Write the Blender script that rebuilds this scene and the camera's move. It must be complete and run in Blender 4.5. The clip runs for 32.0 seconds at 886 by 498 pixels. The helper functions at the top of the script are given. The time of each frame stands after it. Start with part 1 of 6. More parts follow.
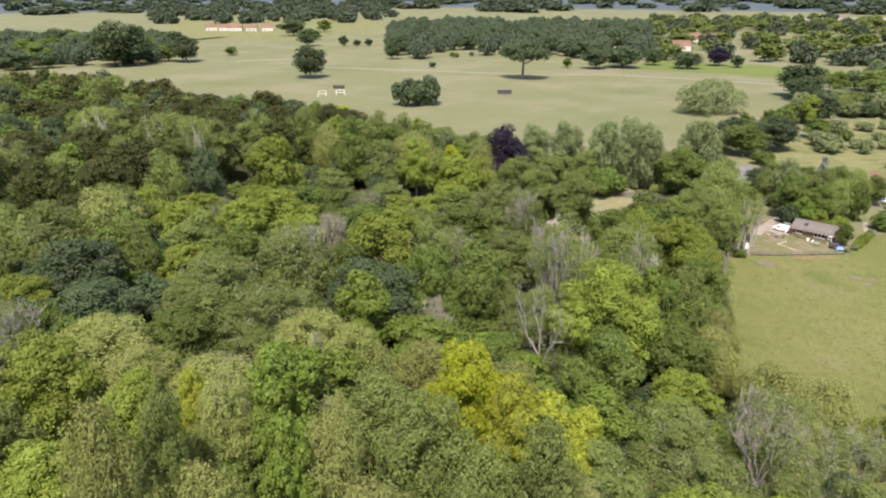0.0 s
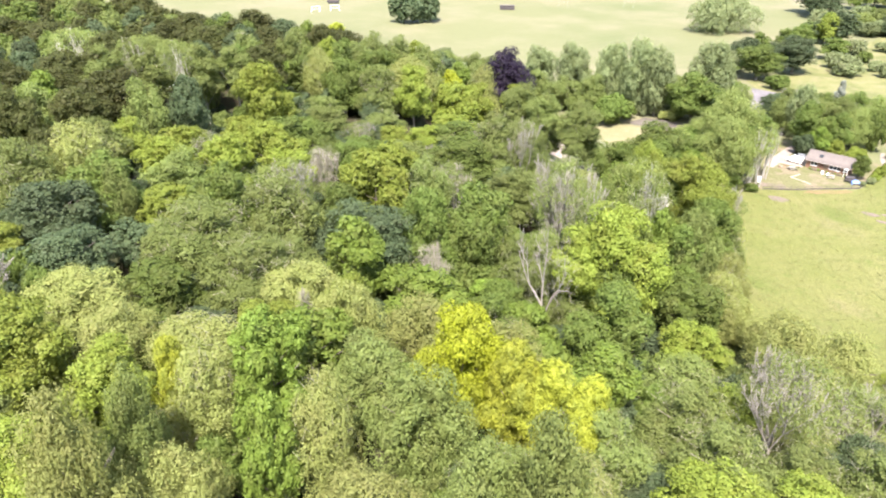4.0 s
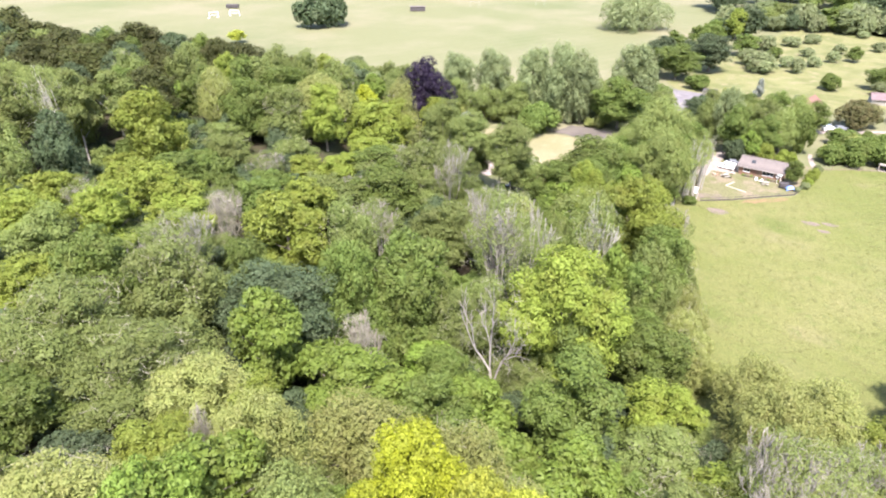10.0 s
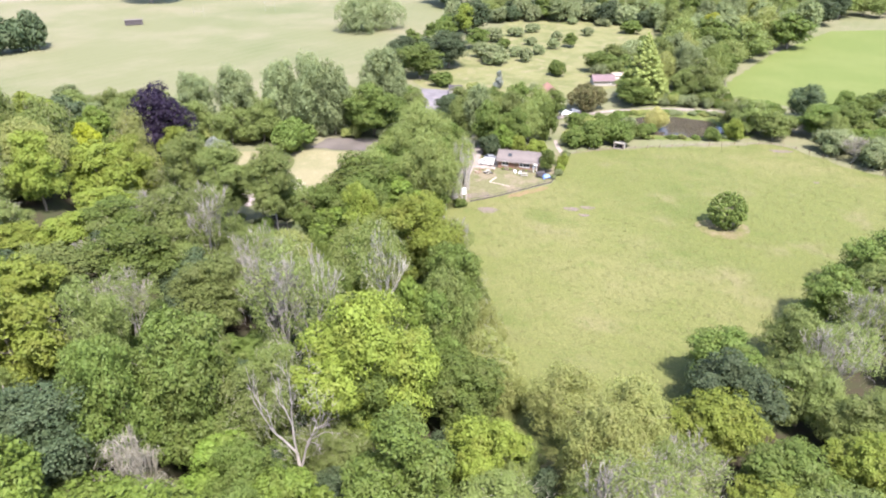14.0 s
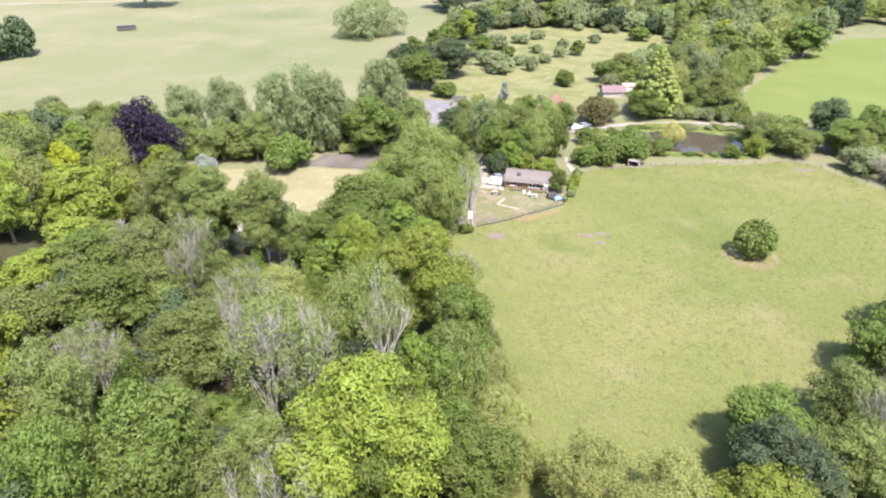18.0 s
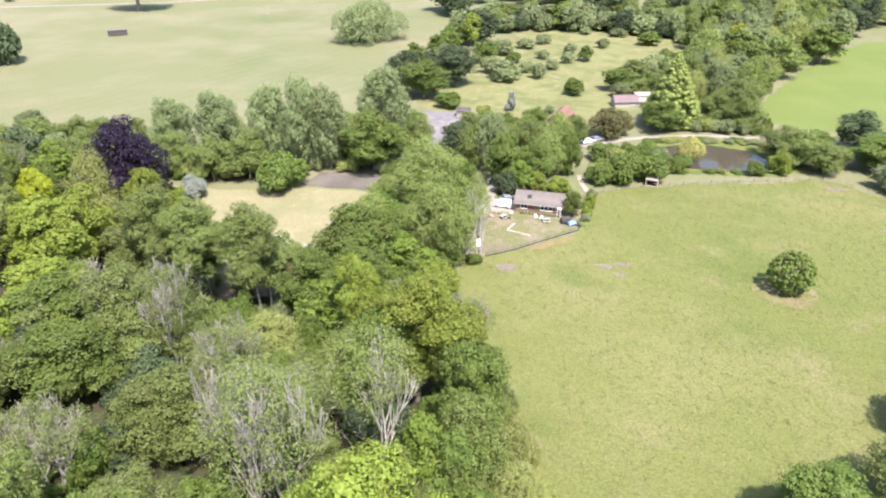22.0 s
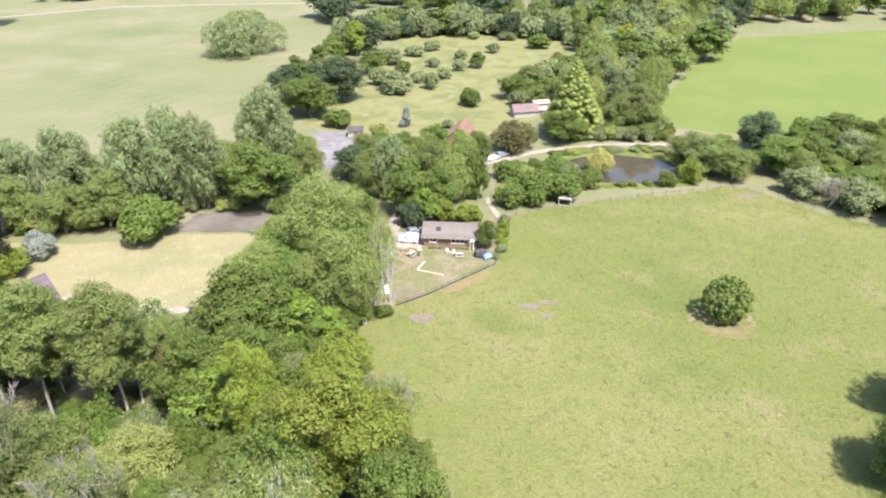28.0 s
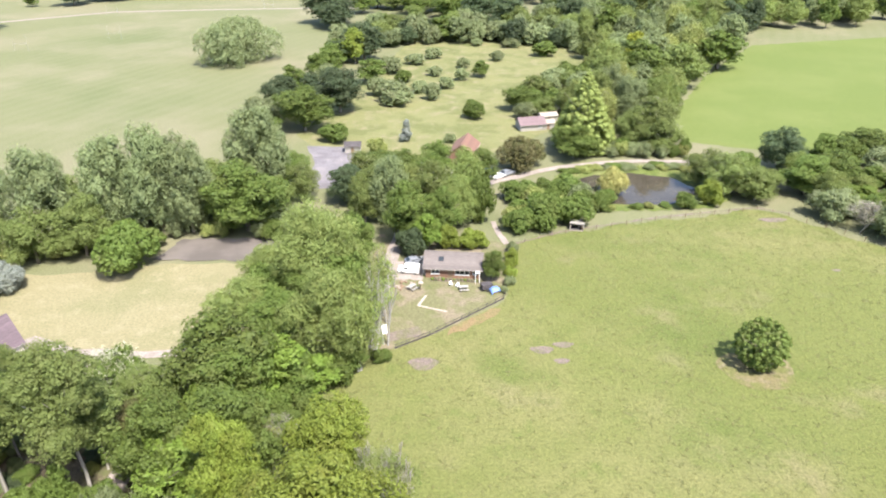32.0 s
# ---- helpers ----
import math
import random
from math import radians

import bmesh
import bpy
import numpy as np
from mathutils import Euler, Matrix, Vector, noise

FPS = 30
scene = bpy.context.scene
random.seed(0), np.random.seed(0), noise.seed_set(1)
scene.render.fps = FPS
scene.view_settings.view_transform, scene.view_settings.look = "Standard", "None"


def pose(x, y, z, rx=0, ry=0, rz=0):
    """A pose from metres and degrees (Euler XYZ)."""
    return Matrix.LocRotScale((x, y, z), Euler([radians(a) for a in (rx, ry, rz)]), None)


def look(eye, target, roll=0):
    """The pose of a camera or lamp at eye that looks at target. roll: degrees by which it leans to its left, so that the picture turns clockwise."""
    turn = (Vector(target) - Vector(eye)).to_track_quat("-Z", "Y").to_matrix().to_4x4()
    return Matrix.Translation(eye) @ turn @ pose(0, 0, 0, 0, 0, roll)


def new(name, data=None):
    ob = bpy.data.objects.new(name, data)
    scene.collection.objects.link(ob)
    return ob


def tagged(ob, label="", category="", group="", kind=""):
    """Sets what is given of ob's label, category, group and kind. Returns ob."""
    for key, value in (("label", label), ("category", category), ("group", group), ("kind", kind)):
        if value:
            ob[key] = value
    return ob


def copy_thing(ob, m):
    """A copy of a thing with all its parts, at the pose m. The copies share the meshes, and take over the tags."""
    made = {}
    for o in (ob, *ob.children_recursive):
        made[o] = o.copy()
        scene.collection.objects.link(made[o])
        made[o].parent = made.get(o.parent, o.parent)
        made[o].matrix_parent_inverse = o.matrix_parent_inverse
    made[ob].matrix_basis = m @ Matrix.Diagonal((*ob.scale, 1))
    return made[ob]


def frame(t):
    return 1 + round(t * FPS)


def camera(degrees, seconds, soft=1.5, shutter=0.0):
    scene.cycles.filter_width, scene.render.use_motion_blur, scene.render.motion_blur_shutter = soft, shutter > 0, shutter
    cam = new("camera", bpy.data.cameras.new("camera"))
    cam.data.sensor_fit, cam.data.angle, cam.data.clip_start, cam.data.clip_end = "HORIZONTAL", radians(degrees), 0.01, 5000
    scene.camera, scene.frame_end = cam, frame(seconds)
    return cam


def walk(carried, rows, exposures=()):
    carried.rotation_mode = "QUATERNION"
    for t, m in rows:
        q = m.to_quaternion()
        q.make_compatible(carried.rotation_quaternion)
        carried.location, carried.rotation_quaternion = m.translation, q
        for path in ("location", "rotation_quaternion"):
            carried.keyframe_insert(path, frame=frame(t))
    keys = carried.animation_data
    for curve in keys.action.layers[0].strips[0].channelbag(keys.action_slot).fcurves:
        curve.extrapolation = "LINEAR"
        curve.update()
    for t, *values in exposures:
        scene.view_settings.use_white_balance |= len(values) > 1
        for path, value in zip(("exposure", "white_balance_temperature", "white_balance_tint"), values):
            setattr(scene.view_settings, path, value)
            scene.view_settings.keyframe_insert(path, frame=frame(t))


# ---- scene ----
# The camera and its way: seconds, place, heading to the left of +y, pitch, roll.
cam = camera(65.26, 32.0, soft=2.05)
ROWS = [
    (0, 30.04, -82.61, 61.06, 37.97, -20.77, -0.06),
    (0.1, 29.87, -82.43, 61.13, 37.96, -22.37, -0.05),
    (0.2, 29.70, -82.24, 61.19, 37.95, -24.47, -0.05),
    (0.3, 29.53, -82.06, 61.26, 37.93, -25.67, -0.04),
    (0.4, 29.36, -81.88, 61.33, 37.92, -26.57, -0.03),
    (0.5, 29.19, -81.70, 61.40, 37.91, -27.25, -0.03),
    (1, 28.49, -80.85, 61.64, 37.96, -27.60, -0.00),
    (1.5, 27.97, -80.14, 61.76, 38.02, -27.59, 0.02),
    (2, 27.57, -79.52, 61.80, 37.95, -27.59, 0.03),
    (2.5, 27.20, -78.88, 61.82, 37.95, -27.60, 0.05),
    (3, 26.64, -78.02, 61.85, 37.98, -27.60, 0.06),
    (3.5, 26.33, -77.45, 61.86, 37.96, -27.47, 0.07),
    (5.5, 23.50, -74.00, 61.85, 37.91, -27.46, 0.07),
    (6, 22.79, -73.08, 61.85, 37.97, -27.53, 0.07),
    (6.5, 21.79, -71.86, 61.84, 37.96, -27.52, 0.06),
    (7, 20.87, -70.80, 61.83, 37.95, -27.54, 0.05),
    (7.5, 19.93, -69.73, 61.86, 37.94, -27.58, 0.04),
    (8, 18.98, -68.62, 61.92, 37.95, -27.63, 0.03),
    (8.5, 18.05, -67.47, 62.01, 37.95, -27.68, 0.01),
    (9, 17.14, -66.32, 62.09, 37.54, -27.69, 0.01),
    (9.5, 16.26, -65.18, 62.14, 33.67, -27.71, -0.01),
    (10, 15.42, -64.06, 62.16, 30.64, -27.70, -0.02),
    (10.5, 14.61, -62.93, 62.15, 25.74, -27.76, -0.03),
    (11, 13.86, -61.81, 62.16, 22.30, -27.78, -0.04),
    (11.5, 13.16, -60.70, 62.23, 19.75, -27.78, -0.00),
    (12, 12.50, -59.59, 62.36, 15.79, -27.80, 0.00),
    (12.5, 11.83, -58.43, 62.49, 10.83, -27.82, 0.00),
    (13, 11.17, -57.17, 62.63, 9.49, -27.80, -0.02),
    (13.5, 10.59, -55.81, 62.75, 9.48, -27.80, -0.03),
    (14, 10.00, -54.11, 62.84, 9.46, -27.81, -0.04),
    (14.5, 9.59, -52.99, 62.88, 9.46, -27.79, -0.01),
    (16.5, 8.02, -46.94, 62.92, 9.42, -27.76, 0.02),
    (17, 7.71, -45.73, 62.91, 9.38, -27.75, 0.05),
    (17.5, 7.30, -43.94, 62.86, 9.35, -27.72, 0.06),
    (18, 6.98, -42.43, 62.82, 9.42, -27.68, 0.09),
    (18.5, 6.63, -40.89, 62.83, 9.45, -27.66, 0.09),
    (19, 6.22, -39.31, 62.86, 9.42, -27.66, 0.06),
    (19.5, 5.80, -37.69, 62.84, 9.41, -27.66, 0.08),
    (20, 5.39, -36.08, 62.82, 9.44, -27.65, 0.07),
    (20.5, 4.98, -34.49, 62.85, 9.42, -27.64, 0.06),
    (21, 4.58, -32.93, 62.95, 9.42, -27.67, 0.03),
    (21.5, 4.18, -31.39, 63.10, 9.43, -27.73, -0.01),
    (22, 3.81, -29.87, 63.26, 9.46, -27.81, -0.05),
    (22.5, 3.47, -28.36, 63.38, 9.26, -27.84, -0.09),
    (23, 3.18, -26.81, 63.48, 7.01, -27.82, -0.11),
    (23.5, 2.88, -25.17, 63.59, 2.91, -28.07, -0.08),
    (24, 2.52, -23.51, 63.61, 0.54, -28.14, -0.08),
    (24.5, 2.09, -21.95, 63.49, 0.24, -28.12, -0.09),
    (25, 1.62, -20.25, 63.27, 0.11, -27.90, -0.12),
    (25.5, 1.21, -19.25, 63.08, 0.07, -27.88, -0.08),
    (27.5, 0.40, -13.36, 62.88, -0.03, -27.80, -0.05),
    (28, 0.45, -12.09, 62.82, -0.05, -27.77, -0.03),
    (28.5, 0.44, -10.29, 62.78, 0.05, -27.73, -0.02),
    (29, 0.49, -8.78, 62.75, 0.12, -27.74, -0.02),
    (29.5, 0.50, -7.28, 62.70, 0.16, -27.70, -0.02),
    (30, 0.45, -5.82, 62.62, 0.15, -27.63, -0.03),
    (30.5, 0.37, -4.41, 62.52, 0.13, -27.61, -0.03),
    (31, 0.26, -3.00, 62.45, 0.13, -27.54, -0.02),
    (31.5, 0.14, -1.53, 62.43, 0.13, -27.55, -0.02),
    (32, 0.00, 0.00, 62.45, 0.00, -27.57, -0.03),
]

EXPOSURES = [(0, 1.5, 6900, 12), (0.5, 2.2, 6980, 12), (1.5, 2.46, 6900, 12), (3, 2.52, 6780, 12), (6, 2.48, 6620, 15), (9, 2.46, 6450, 17), (11, 2.36, 6330, 18), (13, 2.26, 6220, 18), (16, 2.2, 6280, 16), (18, 2.18, 6330, 15), (23, 2.15, 6420, 12), (32, 2.1, 6420, 11)]
walk(cam, [(t, pose(x, y, z, 90 + p, 0, h) @ pose(0, 0, 0, 0, 0, r)) for t, x, y, z, h, p, r in ROWS], EXPOSURES)

# Daylight: a high, slightly hazy summer sun and its sky.
SUN_AZ, SUN_EL = radians(149), radians(59)      # from +y towards +x
world = bpy.data.worlds.new("sky")
scene.world = world
world.use_nodes = True
wn = world.node_tree.nodes
sky = wn.new("ShaderNodeTexSky")
sky.sky_type, sky.sun_disc, sky.sun_elevation, sky.sun_rotation = "NISHITA", False, SUN_EL, SUN_AZ
sky.air_density, sky.dust_density = 1.0, 2.0
world.node_tree.links.new(sky.outputs[0], wn["Background"].inputs[0])
wn["Background"].inputs[1].default_value = 0.105
sun = new("sun", bpy.data.lights.new("sun", "SUN"))
sun.data.energy, sun.data.angle, sun.data.color = 3.2, radians(2.5), (1.0, 0.95, 0.86)
sun.matrix_world = look((60 * math.sin(SUN_AZ) * 1.0, 60 * math.cos(SUN_AZ), 60 * math.tan(SUN_EL)), (0, 0, 0))

# ---- materials ----
def nodes_of(name):
    m = bpy.data.materials.new(name)
    m.use_nodes = True
    return m, m.node_tree.nodes, m.node_tree.links, m.node_tree.nodes["Principled BSDF"]


def noise_node(N, L, coord, scale, detail=4.0, rough=0.55, stretch=None):
    n = N.new("ShaderNodeTexNoise")
    n.inputs["Scale"].default_value, n.inputs["Detail"].default_value, n.inputs["Roughness"].default_value = scale, detail, rough
    if stretch:
        mp = N.new("ShaderNodeMapping")
        mp.inputs["Scale"].default_value = stretch[:3]
        if len(stretch) > 3:
            mp.inputs["Rotation"].default_value = (0, 0, stretch[3])
        L.new(coord, mp.inputs["Vector"])
        coord = mp.outputs["Vector"]
    L.new(coord, n.inputs["Vector"])
    return n.outputs["Fac"]


def ramp(N, L, fac, lo, hi):
    r = N.new("ShaderNodeMapRange")
    r.inputs["From Min"].default_value, r.inputs["From Max"].default_value = lo, hi
    r.interpolation_type = "SMOOTHSTEP"
    L.new(fac, r.inputs["Value"])
    return r.outputs["Result"]


def blend(N, L, fac, a, b, mode="MIX"):
    m = N.new("ShaderNodeMix")
    m.data_type, m.blend_type = "RGBA", mode
    for sock, v in ((m.inputs[0], fac), (m.inputs[6], a), (m.inputs[7], b)):
        if isinstance(v, (int, float)):
            sock.default_value = v
        elif isinstance(v, tuple):
            sock.default_value = (*v[:3], 1)
        else:
            L.new(v, sock)
    return m.outputs[2]


def leaf_material(name, a, b, c, through_light=0.38):
    """Foliage: every leaf spray between a and b, drifts of c, and a tone of its own for each plant."""
    m, N, L, bsdf = nodes_of(name)
    geo, info, tc = N.new("ShaderNodeNewGeometry"), N.new("ShaderNodeObjectInfo"), N.new("ShaderNodeTexCoord")
    a, b = [x + 0.2 * (y - x) for x, y in zip(a, b)], [y + 0.2 * (x - y) for x, y in zip(a, b)]
    col = blend(N, L, geo.outputs["Random Per Island"], tuple(a), tuple(b))
    drift = ramp(N, L, noise_node(N, L, tc.outputs["Object"], 0.45, 3), 0.45, 0.7)
    col = blend(N, L, drift, col, c)
    hsv = N.new("ShaderNodeHueSaturation")
    tone = N.new("ShaderNodeMapRange")
    tone.inputs["To Min"].default_value, tone.inputs["To Max"].default_value = 0.82, 1.2
    L.new(info.outputs["Random"], tone.inputs["Value"])
    L.new(tone.outputs["Result"], hsv.inputs["Value"])
    hue = N.new("ShaderNodeMapRange")
    hue.inputs["To Min"].default_value, hue.inputs["To Max"].default_value = 0.494, 0.506
    L.new(info.outputs["Random"], hue.inputs["Value"])
    L.new(hue.outputs["Result"], hsv.inputs["Hue"])
    L.new(col, hsv.inputs["Color"])
    L.new(hsv.outputs["Color"], bsdf.inputs["Base Color"])
    bsdf.inputs["Roughness"].default_value = 0.62
    bsdf.inputs["Specular IOR Level"].default_value = 0.25
    tr, mix = N.new("ShaderNodeBsdfTranslucent"), N.new("ShaderNodeMixShader")
    warm = blend(N, L, 1.0, hsv.outputs["Color"], (1.0, 0.95, 0.55), "MULTIPLY")
    L.new(warm, tr.inputs["Color"])
    mix.inputs[0].default_value = through_light
    L.new(bsdf.outputs[0], mix.inputs[1])
    L.new(tr.outputs[0], mix.inputs[2])
    L.new(mix.outputs[0], N["Material Output"].inputs["Surface"])
    return m


def ground_material(name, colours, scales, bump=0.25, rough=0.95, stretch=None, stripes=None):
    """Turf and soil: first colour with the others drifting in at the given noise scales (1/m), and fine relief."""
    m, N, L, bsdf = nodes_of(name)
    tc = N.new("ShaderNodeTexCoord")
    co = tc.outputs["Object"]
    col = colours[0]
    for c, (s, lo, hi) in zip(colours[1:], scales):
        col = blend(N, L, ramp(N, L, noise_node(N, L, co, s, 5, 0.6, stretch), lo, hi), col, c)
    fine = noise_node(N, L, co, 2.6, 5, 0.7)
    grain = N.new("ShaderNodeMapRange")
    grain.inputs["To Min"].default_value, grain.inputs["To Max"].default_value = 0.62, 1.38
    grain.inputs["From Min"].default_value, grain.inputs["From Max"].default_value = 0.25, 0.75
    L.new(fine, grain.inputs["Value"])
    comb = N.new("ShaderNodeCombineColor")
    for i in range(3):
        L.new(grain.outputs["Result"], comb.inputs[i])
    col = blend(N, L, 1.0, col, comb.outputs[0], "MULTIPLY")
    if stripes:
        w = N.new("ShaderNodeTexWave")
        w.inputs["Scale"].default_value, w.inputs["Distortion"].default_value = stripes[0], 1.5
        mp = N.new("ShaderNodeMapping")
        mp.inputs["Rotation"].default_value = (0, 0, stripes[1])
        L.new(co, mp.inputs["Vector"])
        L.new(mp.outputs["Vector"], w.inputs["Vector"])
        f = N.new("ShaderNodeMath")
        f.operation = "MULTIPLY"
        f.inputs[1].default_value = stripes[2]
        L.new(w.outputs["Fac"], f.inputs[0])
        col = blend(N, L, f.outputs[0], col, stripes[3])
    if not isinstance(col, tuple):
        L.new(col, bsdf.inputs["Base Color"])
    bsdf.inputs["Roughness"].default_value = rough
    bsdf.inputs["Specular IOR Level"].default_value = 0.15
    bp = N.new("ShaderNodeBump")
    bp.inputs["Strength"].default_value, bp.inputs["Distance"].default_value = bump, 0.4
    L.new(fine, bp.inputs["Height"])
    L.new(bp.outputs[0], bsdf.inputs["Normal"])
    return m, N, L, bsdf, col


def plain_material(name, a, b, scale=3.0, rough=0.7, metal=0.0, bump=0.15, stretch=None):
    m, N, L, bsdf = nodes_of(name)
    tc, info = N.new("ShaderNodeTexCoord"), N.new("ShaderNodeObjectInfo")
    f = noise_node(N, L, tc.outputs["Object"], scale, 5, 0.65, stretch)
    col = blend(N, L, ramp(N, L, f, 0.3, 0.7), a, b)
    v = N.new("ShaderNodeHueSaturation")
    t = N.new("ShaderNodeMapRange")
    t.inputs["To Min"].default_value, t.inputs["To Max"].default_value = 0.88, 1.12
    L.new(info.outputs["Random"], t.inputs["Value"])
    L.new(t.outputs["Result"], v.inputs["Value"])
    L.new(col, v.inputs["Color"])
    L.new(v.outputs["Color"], bsdf.inputs["Base Color"])
    bsdf.inputs["Roughness"].default_value, bsdf.inputs["Metallic"].default_value = rough, metal
    bp = N.new("ShaderNodeBump")
    bp.inputs["Strength"].default_value, bp.inputs["Distance"].default_value = bump, 0.05
    L.new(f, bp.inputs["Height"])
    L.new(bp.outputs[0], bsdf.inputs["Normal"])
    return m


LEAF = {
    "green": leaf_material("green_leaves", (0.074, 0.111, 0.022), (0.123, 0.168, 0.037), (0.108, 0.135, 0.033)),
    "lime": leaf_material("lime_leaves", (0.129, 0.170, 0.026), (0.194, 0.241, 0.040), (0.153, 0.175, 0.031)),
    "olive": leaf_material("olive_leaves", (0.106, 0.140, 0.038), (0.165, 0.204, 0.059), (0.134, 0.158, 0.049)),
    "pale": leaf_material("pale_leaves", (0.164, 0.190, 0.055), (0.242, 0.267, 0.084), (0.206, 0.214, 0.073)),
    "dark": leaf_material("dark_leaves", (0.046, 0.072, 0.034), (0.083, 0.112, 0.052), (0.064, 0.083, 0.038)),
    "gold": leaf_material("golden_leaves", (0.224, 0.255, 0.026), (0.330, 0.359, 0.048), (0.205, 0.244, 0.042)),
    "goldgreen": leaf_material("yellow_green_leaves", (0.221, 0.264, 0.017), (0.315, 0.357, 0.025), (0.212, 0.246, 0.025)),
    "bright": leaf_material("bright_leaves", (0.097, 0.153, 0.024), (0.155, 0.215, 0.037), (0.112, 0.147, 0.029)),
    "willow": leaf_material("willow_leaves", (0.134, 0.178, 0.049), (0.213, 0.262, 0.080), (0.161, 0.186, 0.053)),
    "poplar": leaf_material("poplar_leaves", (0.130, 0.169, 0.075), (0.211, 0.251, 0.117), (0.160, 0.190, 0.081)),
    "purple": leaf_material("purple_leaves", (0.010, 0.005, 0.017), (0.020, 0.010, 0.031), (0.013, 0.008, 0.015), 0.12),
    "brown": leaf_material("bronze_leaves", (0.10, 0.09, 0.035), (0.15, 0.14, 0.06), (0.11, 0.12, 0.04)),
    "glaucous": leaf_material("blue_grey_leaves", (0.20, 0.225, 0.20), (0.29, 0.315, 0.285), (0.22, 0.24, 0.20)),
    "blossom": leaf_material("white_flower_heads", (0.34, 0.345, 0.25), (0.46, 0.46, 0.36), (0.32, 0.33, 0.22)),
    "straw": leaf_material("straw_tips", (0.300, 0.294, 0.102), (0.444, 0.425, 0.156), (0.264, 0.275, 0.084)),
    # Dull olive of its own, darkened further to carry the cloud's shade.
    "dusk": leaf_material("shaded_olive_leaves", (0.043, 0.051, 0.014), (0.071, 0.081, 0.021), (0.058, 0.058, 0.017)),
    "cone": leaf_material("conifer_sprays", (0.158, 0.192, 0.053), (0.235, 0.275, 0.080), (0.179, 0.202, 0.056)),
    "lone": leaf_material("round_tree_leaves", (0.101, 0.147, 0.033), (0.167, 0.221, 0.053), (0.138, 0.177, 0.044)),
    "sage": leaf_material("sage_scrub_leaves", (0.137, 0.170, 0.076), (0.210, 0.246, 0.117), (0.179, 0.198, 0.098)),
    # Greyer and bluer than the near leaves: distance haze put into the colour.
    "far": leaf_material("hazed_far_leaves", (0.052, 0.073, 0.046), (0.085, 0.111, 0.067), (0.071, 0.089, 0.058)),
}
GREYBARK = plain_material("grey_bark", (0.20, 0.185, 0.16), (0.33, 0.31, 0.275), 2.0, 0.9, 0, 0.5, (1, 1, 0.2))
BARK = plain_material("bark", (0.10, 0.085, 0.065), (0.20, 0.175, 0.14), 2.0, 0.9, 0, 0.5, (1, 1, 0.2))
DEADWOOD = plain_material("bleached_wood", (0.20, 0.18, 0.16), (0.32, 0.29, 0.26), 1.5, 0.85, 0, 0.4, (1, 1, 0.3))
PINKWOOD = plain_material("dead_twigs", (0.165, 0.152, 0.115), (0.265, 0.243, 0.186), 1.5, 0.9, 0, 0.3)
STEMBARK = plain_material("grey_birch_bark", (0.34, 0.32, 0.29), (0.20, 0.185, 0.16), 1.6, 0.75, 0, 0.3, (1, 1, 1.8))
BIRCHBARK = plain_material("birch_bark", (0.50, 0.475, 0.42), (0.30, 0.28, 0.24), 1.6, 0.7, 0, 0.3, (1, 1, 1.8))


# ---- shapes of the land ----
def smooth01(a, b, v):
    t = np.clip((v - a) / (b - a), 0, 1)
    return t * t * (3 - 2 * t)


def land(x, y):
    """Height of the ground: flat meadows, and the wooded hill to the south-west."""
    x, y = np.asarray(x, float), np.asarray(y, float)
    south = 13 * smooth01(-9, 50, -y)
    west = 13 * smooth01(5, 85, -x) * smooth01(22, 46, np.hypot(x + 48, y - 78)) * (1 - smooth01(58, 92, y)) * (1 - smooth01(250, 450, -x))
    west = west * (1 - smooth01(30, 50, y) * (1 - smooth01(22, 34, -x)))
    hill = south + west * (1 - south / 20)
    return hill + 0.04 * hill * np.sin(x * 0.09 + 1.3) * np.cos(y * 0.11)


def canopy(x, y):
    """Height to which the crowns of the wood reach: high in the west and south, low along the gully."""
    u, v = np.clip(x, -92, 45) / 50, np.clip(y, -70, 62) / 50
    return np.minimum(18.63 - 5.98 * v + 4.12 * v ** 2 - 2.42 * v ** 3 - 3.64 * u - 12.03 * u * v + 5.52 * u * v ** 2 + 4.91 * u ** 2 - 4.75 * u ** 2 * v + 1.17 * u ** 3 + 0.7, 24 - 0.18 * y)


def inside(poly, x, y):
    x, y = np.asarray(x, float), np.asarray(y, float)
    hit = np.zeros(x.shape, bool)
    for (ax, ay), (bx, by) in zip(poly, poly[1:] + poly[:1]):
        if ay != by:
            hit ^= ((ay > y) != (by > y)) & (x < (bx - ax) * (y - ay) / (by - ay) + ax)
    return hit


def tri_mesh(name, verts, tris, mat):
    """A mesh of triangles out of two arrays."""
    me = bpy.data.meshes.new(name)
    n = len(tris)
    me.vertices.add(len(verts))
    me.vertices.foreach_set("co", np.asarray(verts, np.float32).ravel())
    me.loops.add(3 * n)
    me.loops.foreach_set("vertex_index", np.asarray(tris, np.int32).ravel())
    me.polygons.add(n)
    me.polygons.foreach_set("loop_start", np.arange(0, 3 * n, 3, dtype=np.int32))
    me.materials.append(mat)
    me.update(calc_edges=True)
    return me


def np_mesh(name, verts, faces, mat=None, smooth=False):
    me = bpy.data.meshes.new(name)
    me.from_pydata(np.asarray(verts).tolist(), [], [list(map(int, f)) for f in faces])
    if mat:
        me.materials.append(mat)
    if smooth:
        me.polygons.foreach_set("use_smooth", [True] * len(me.polygons))
    return me


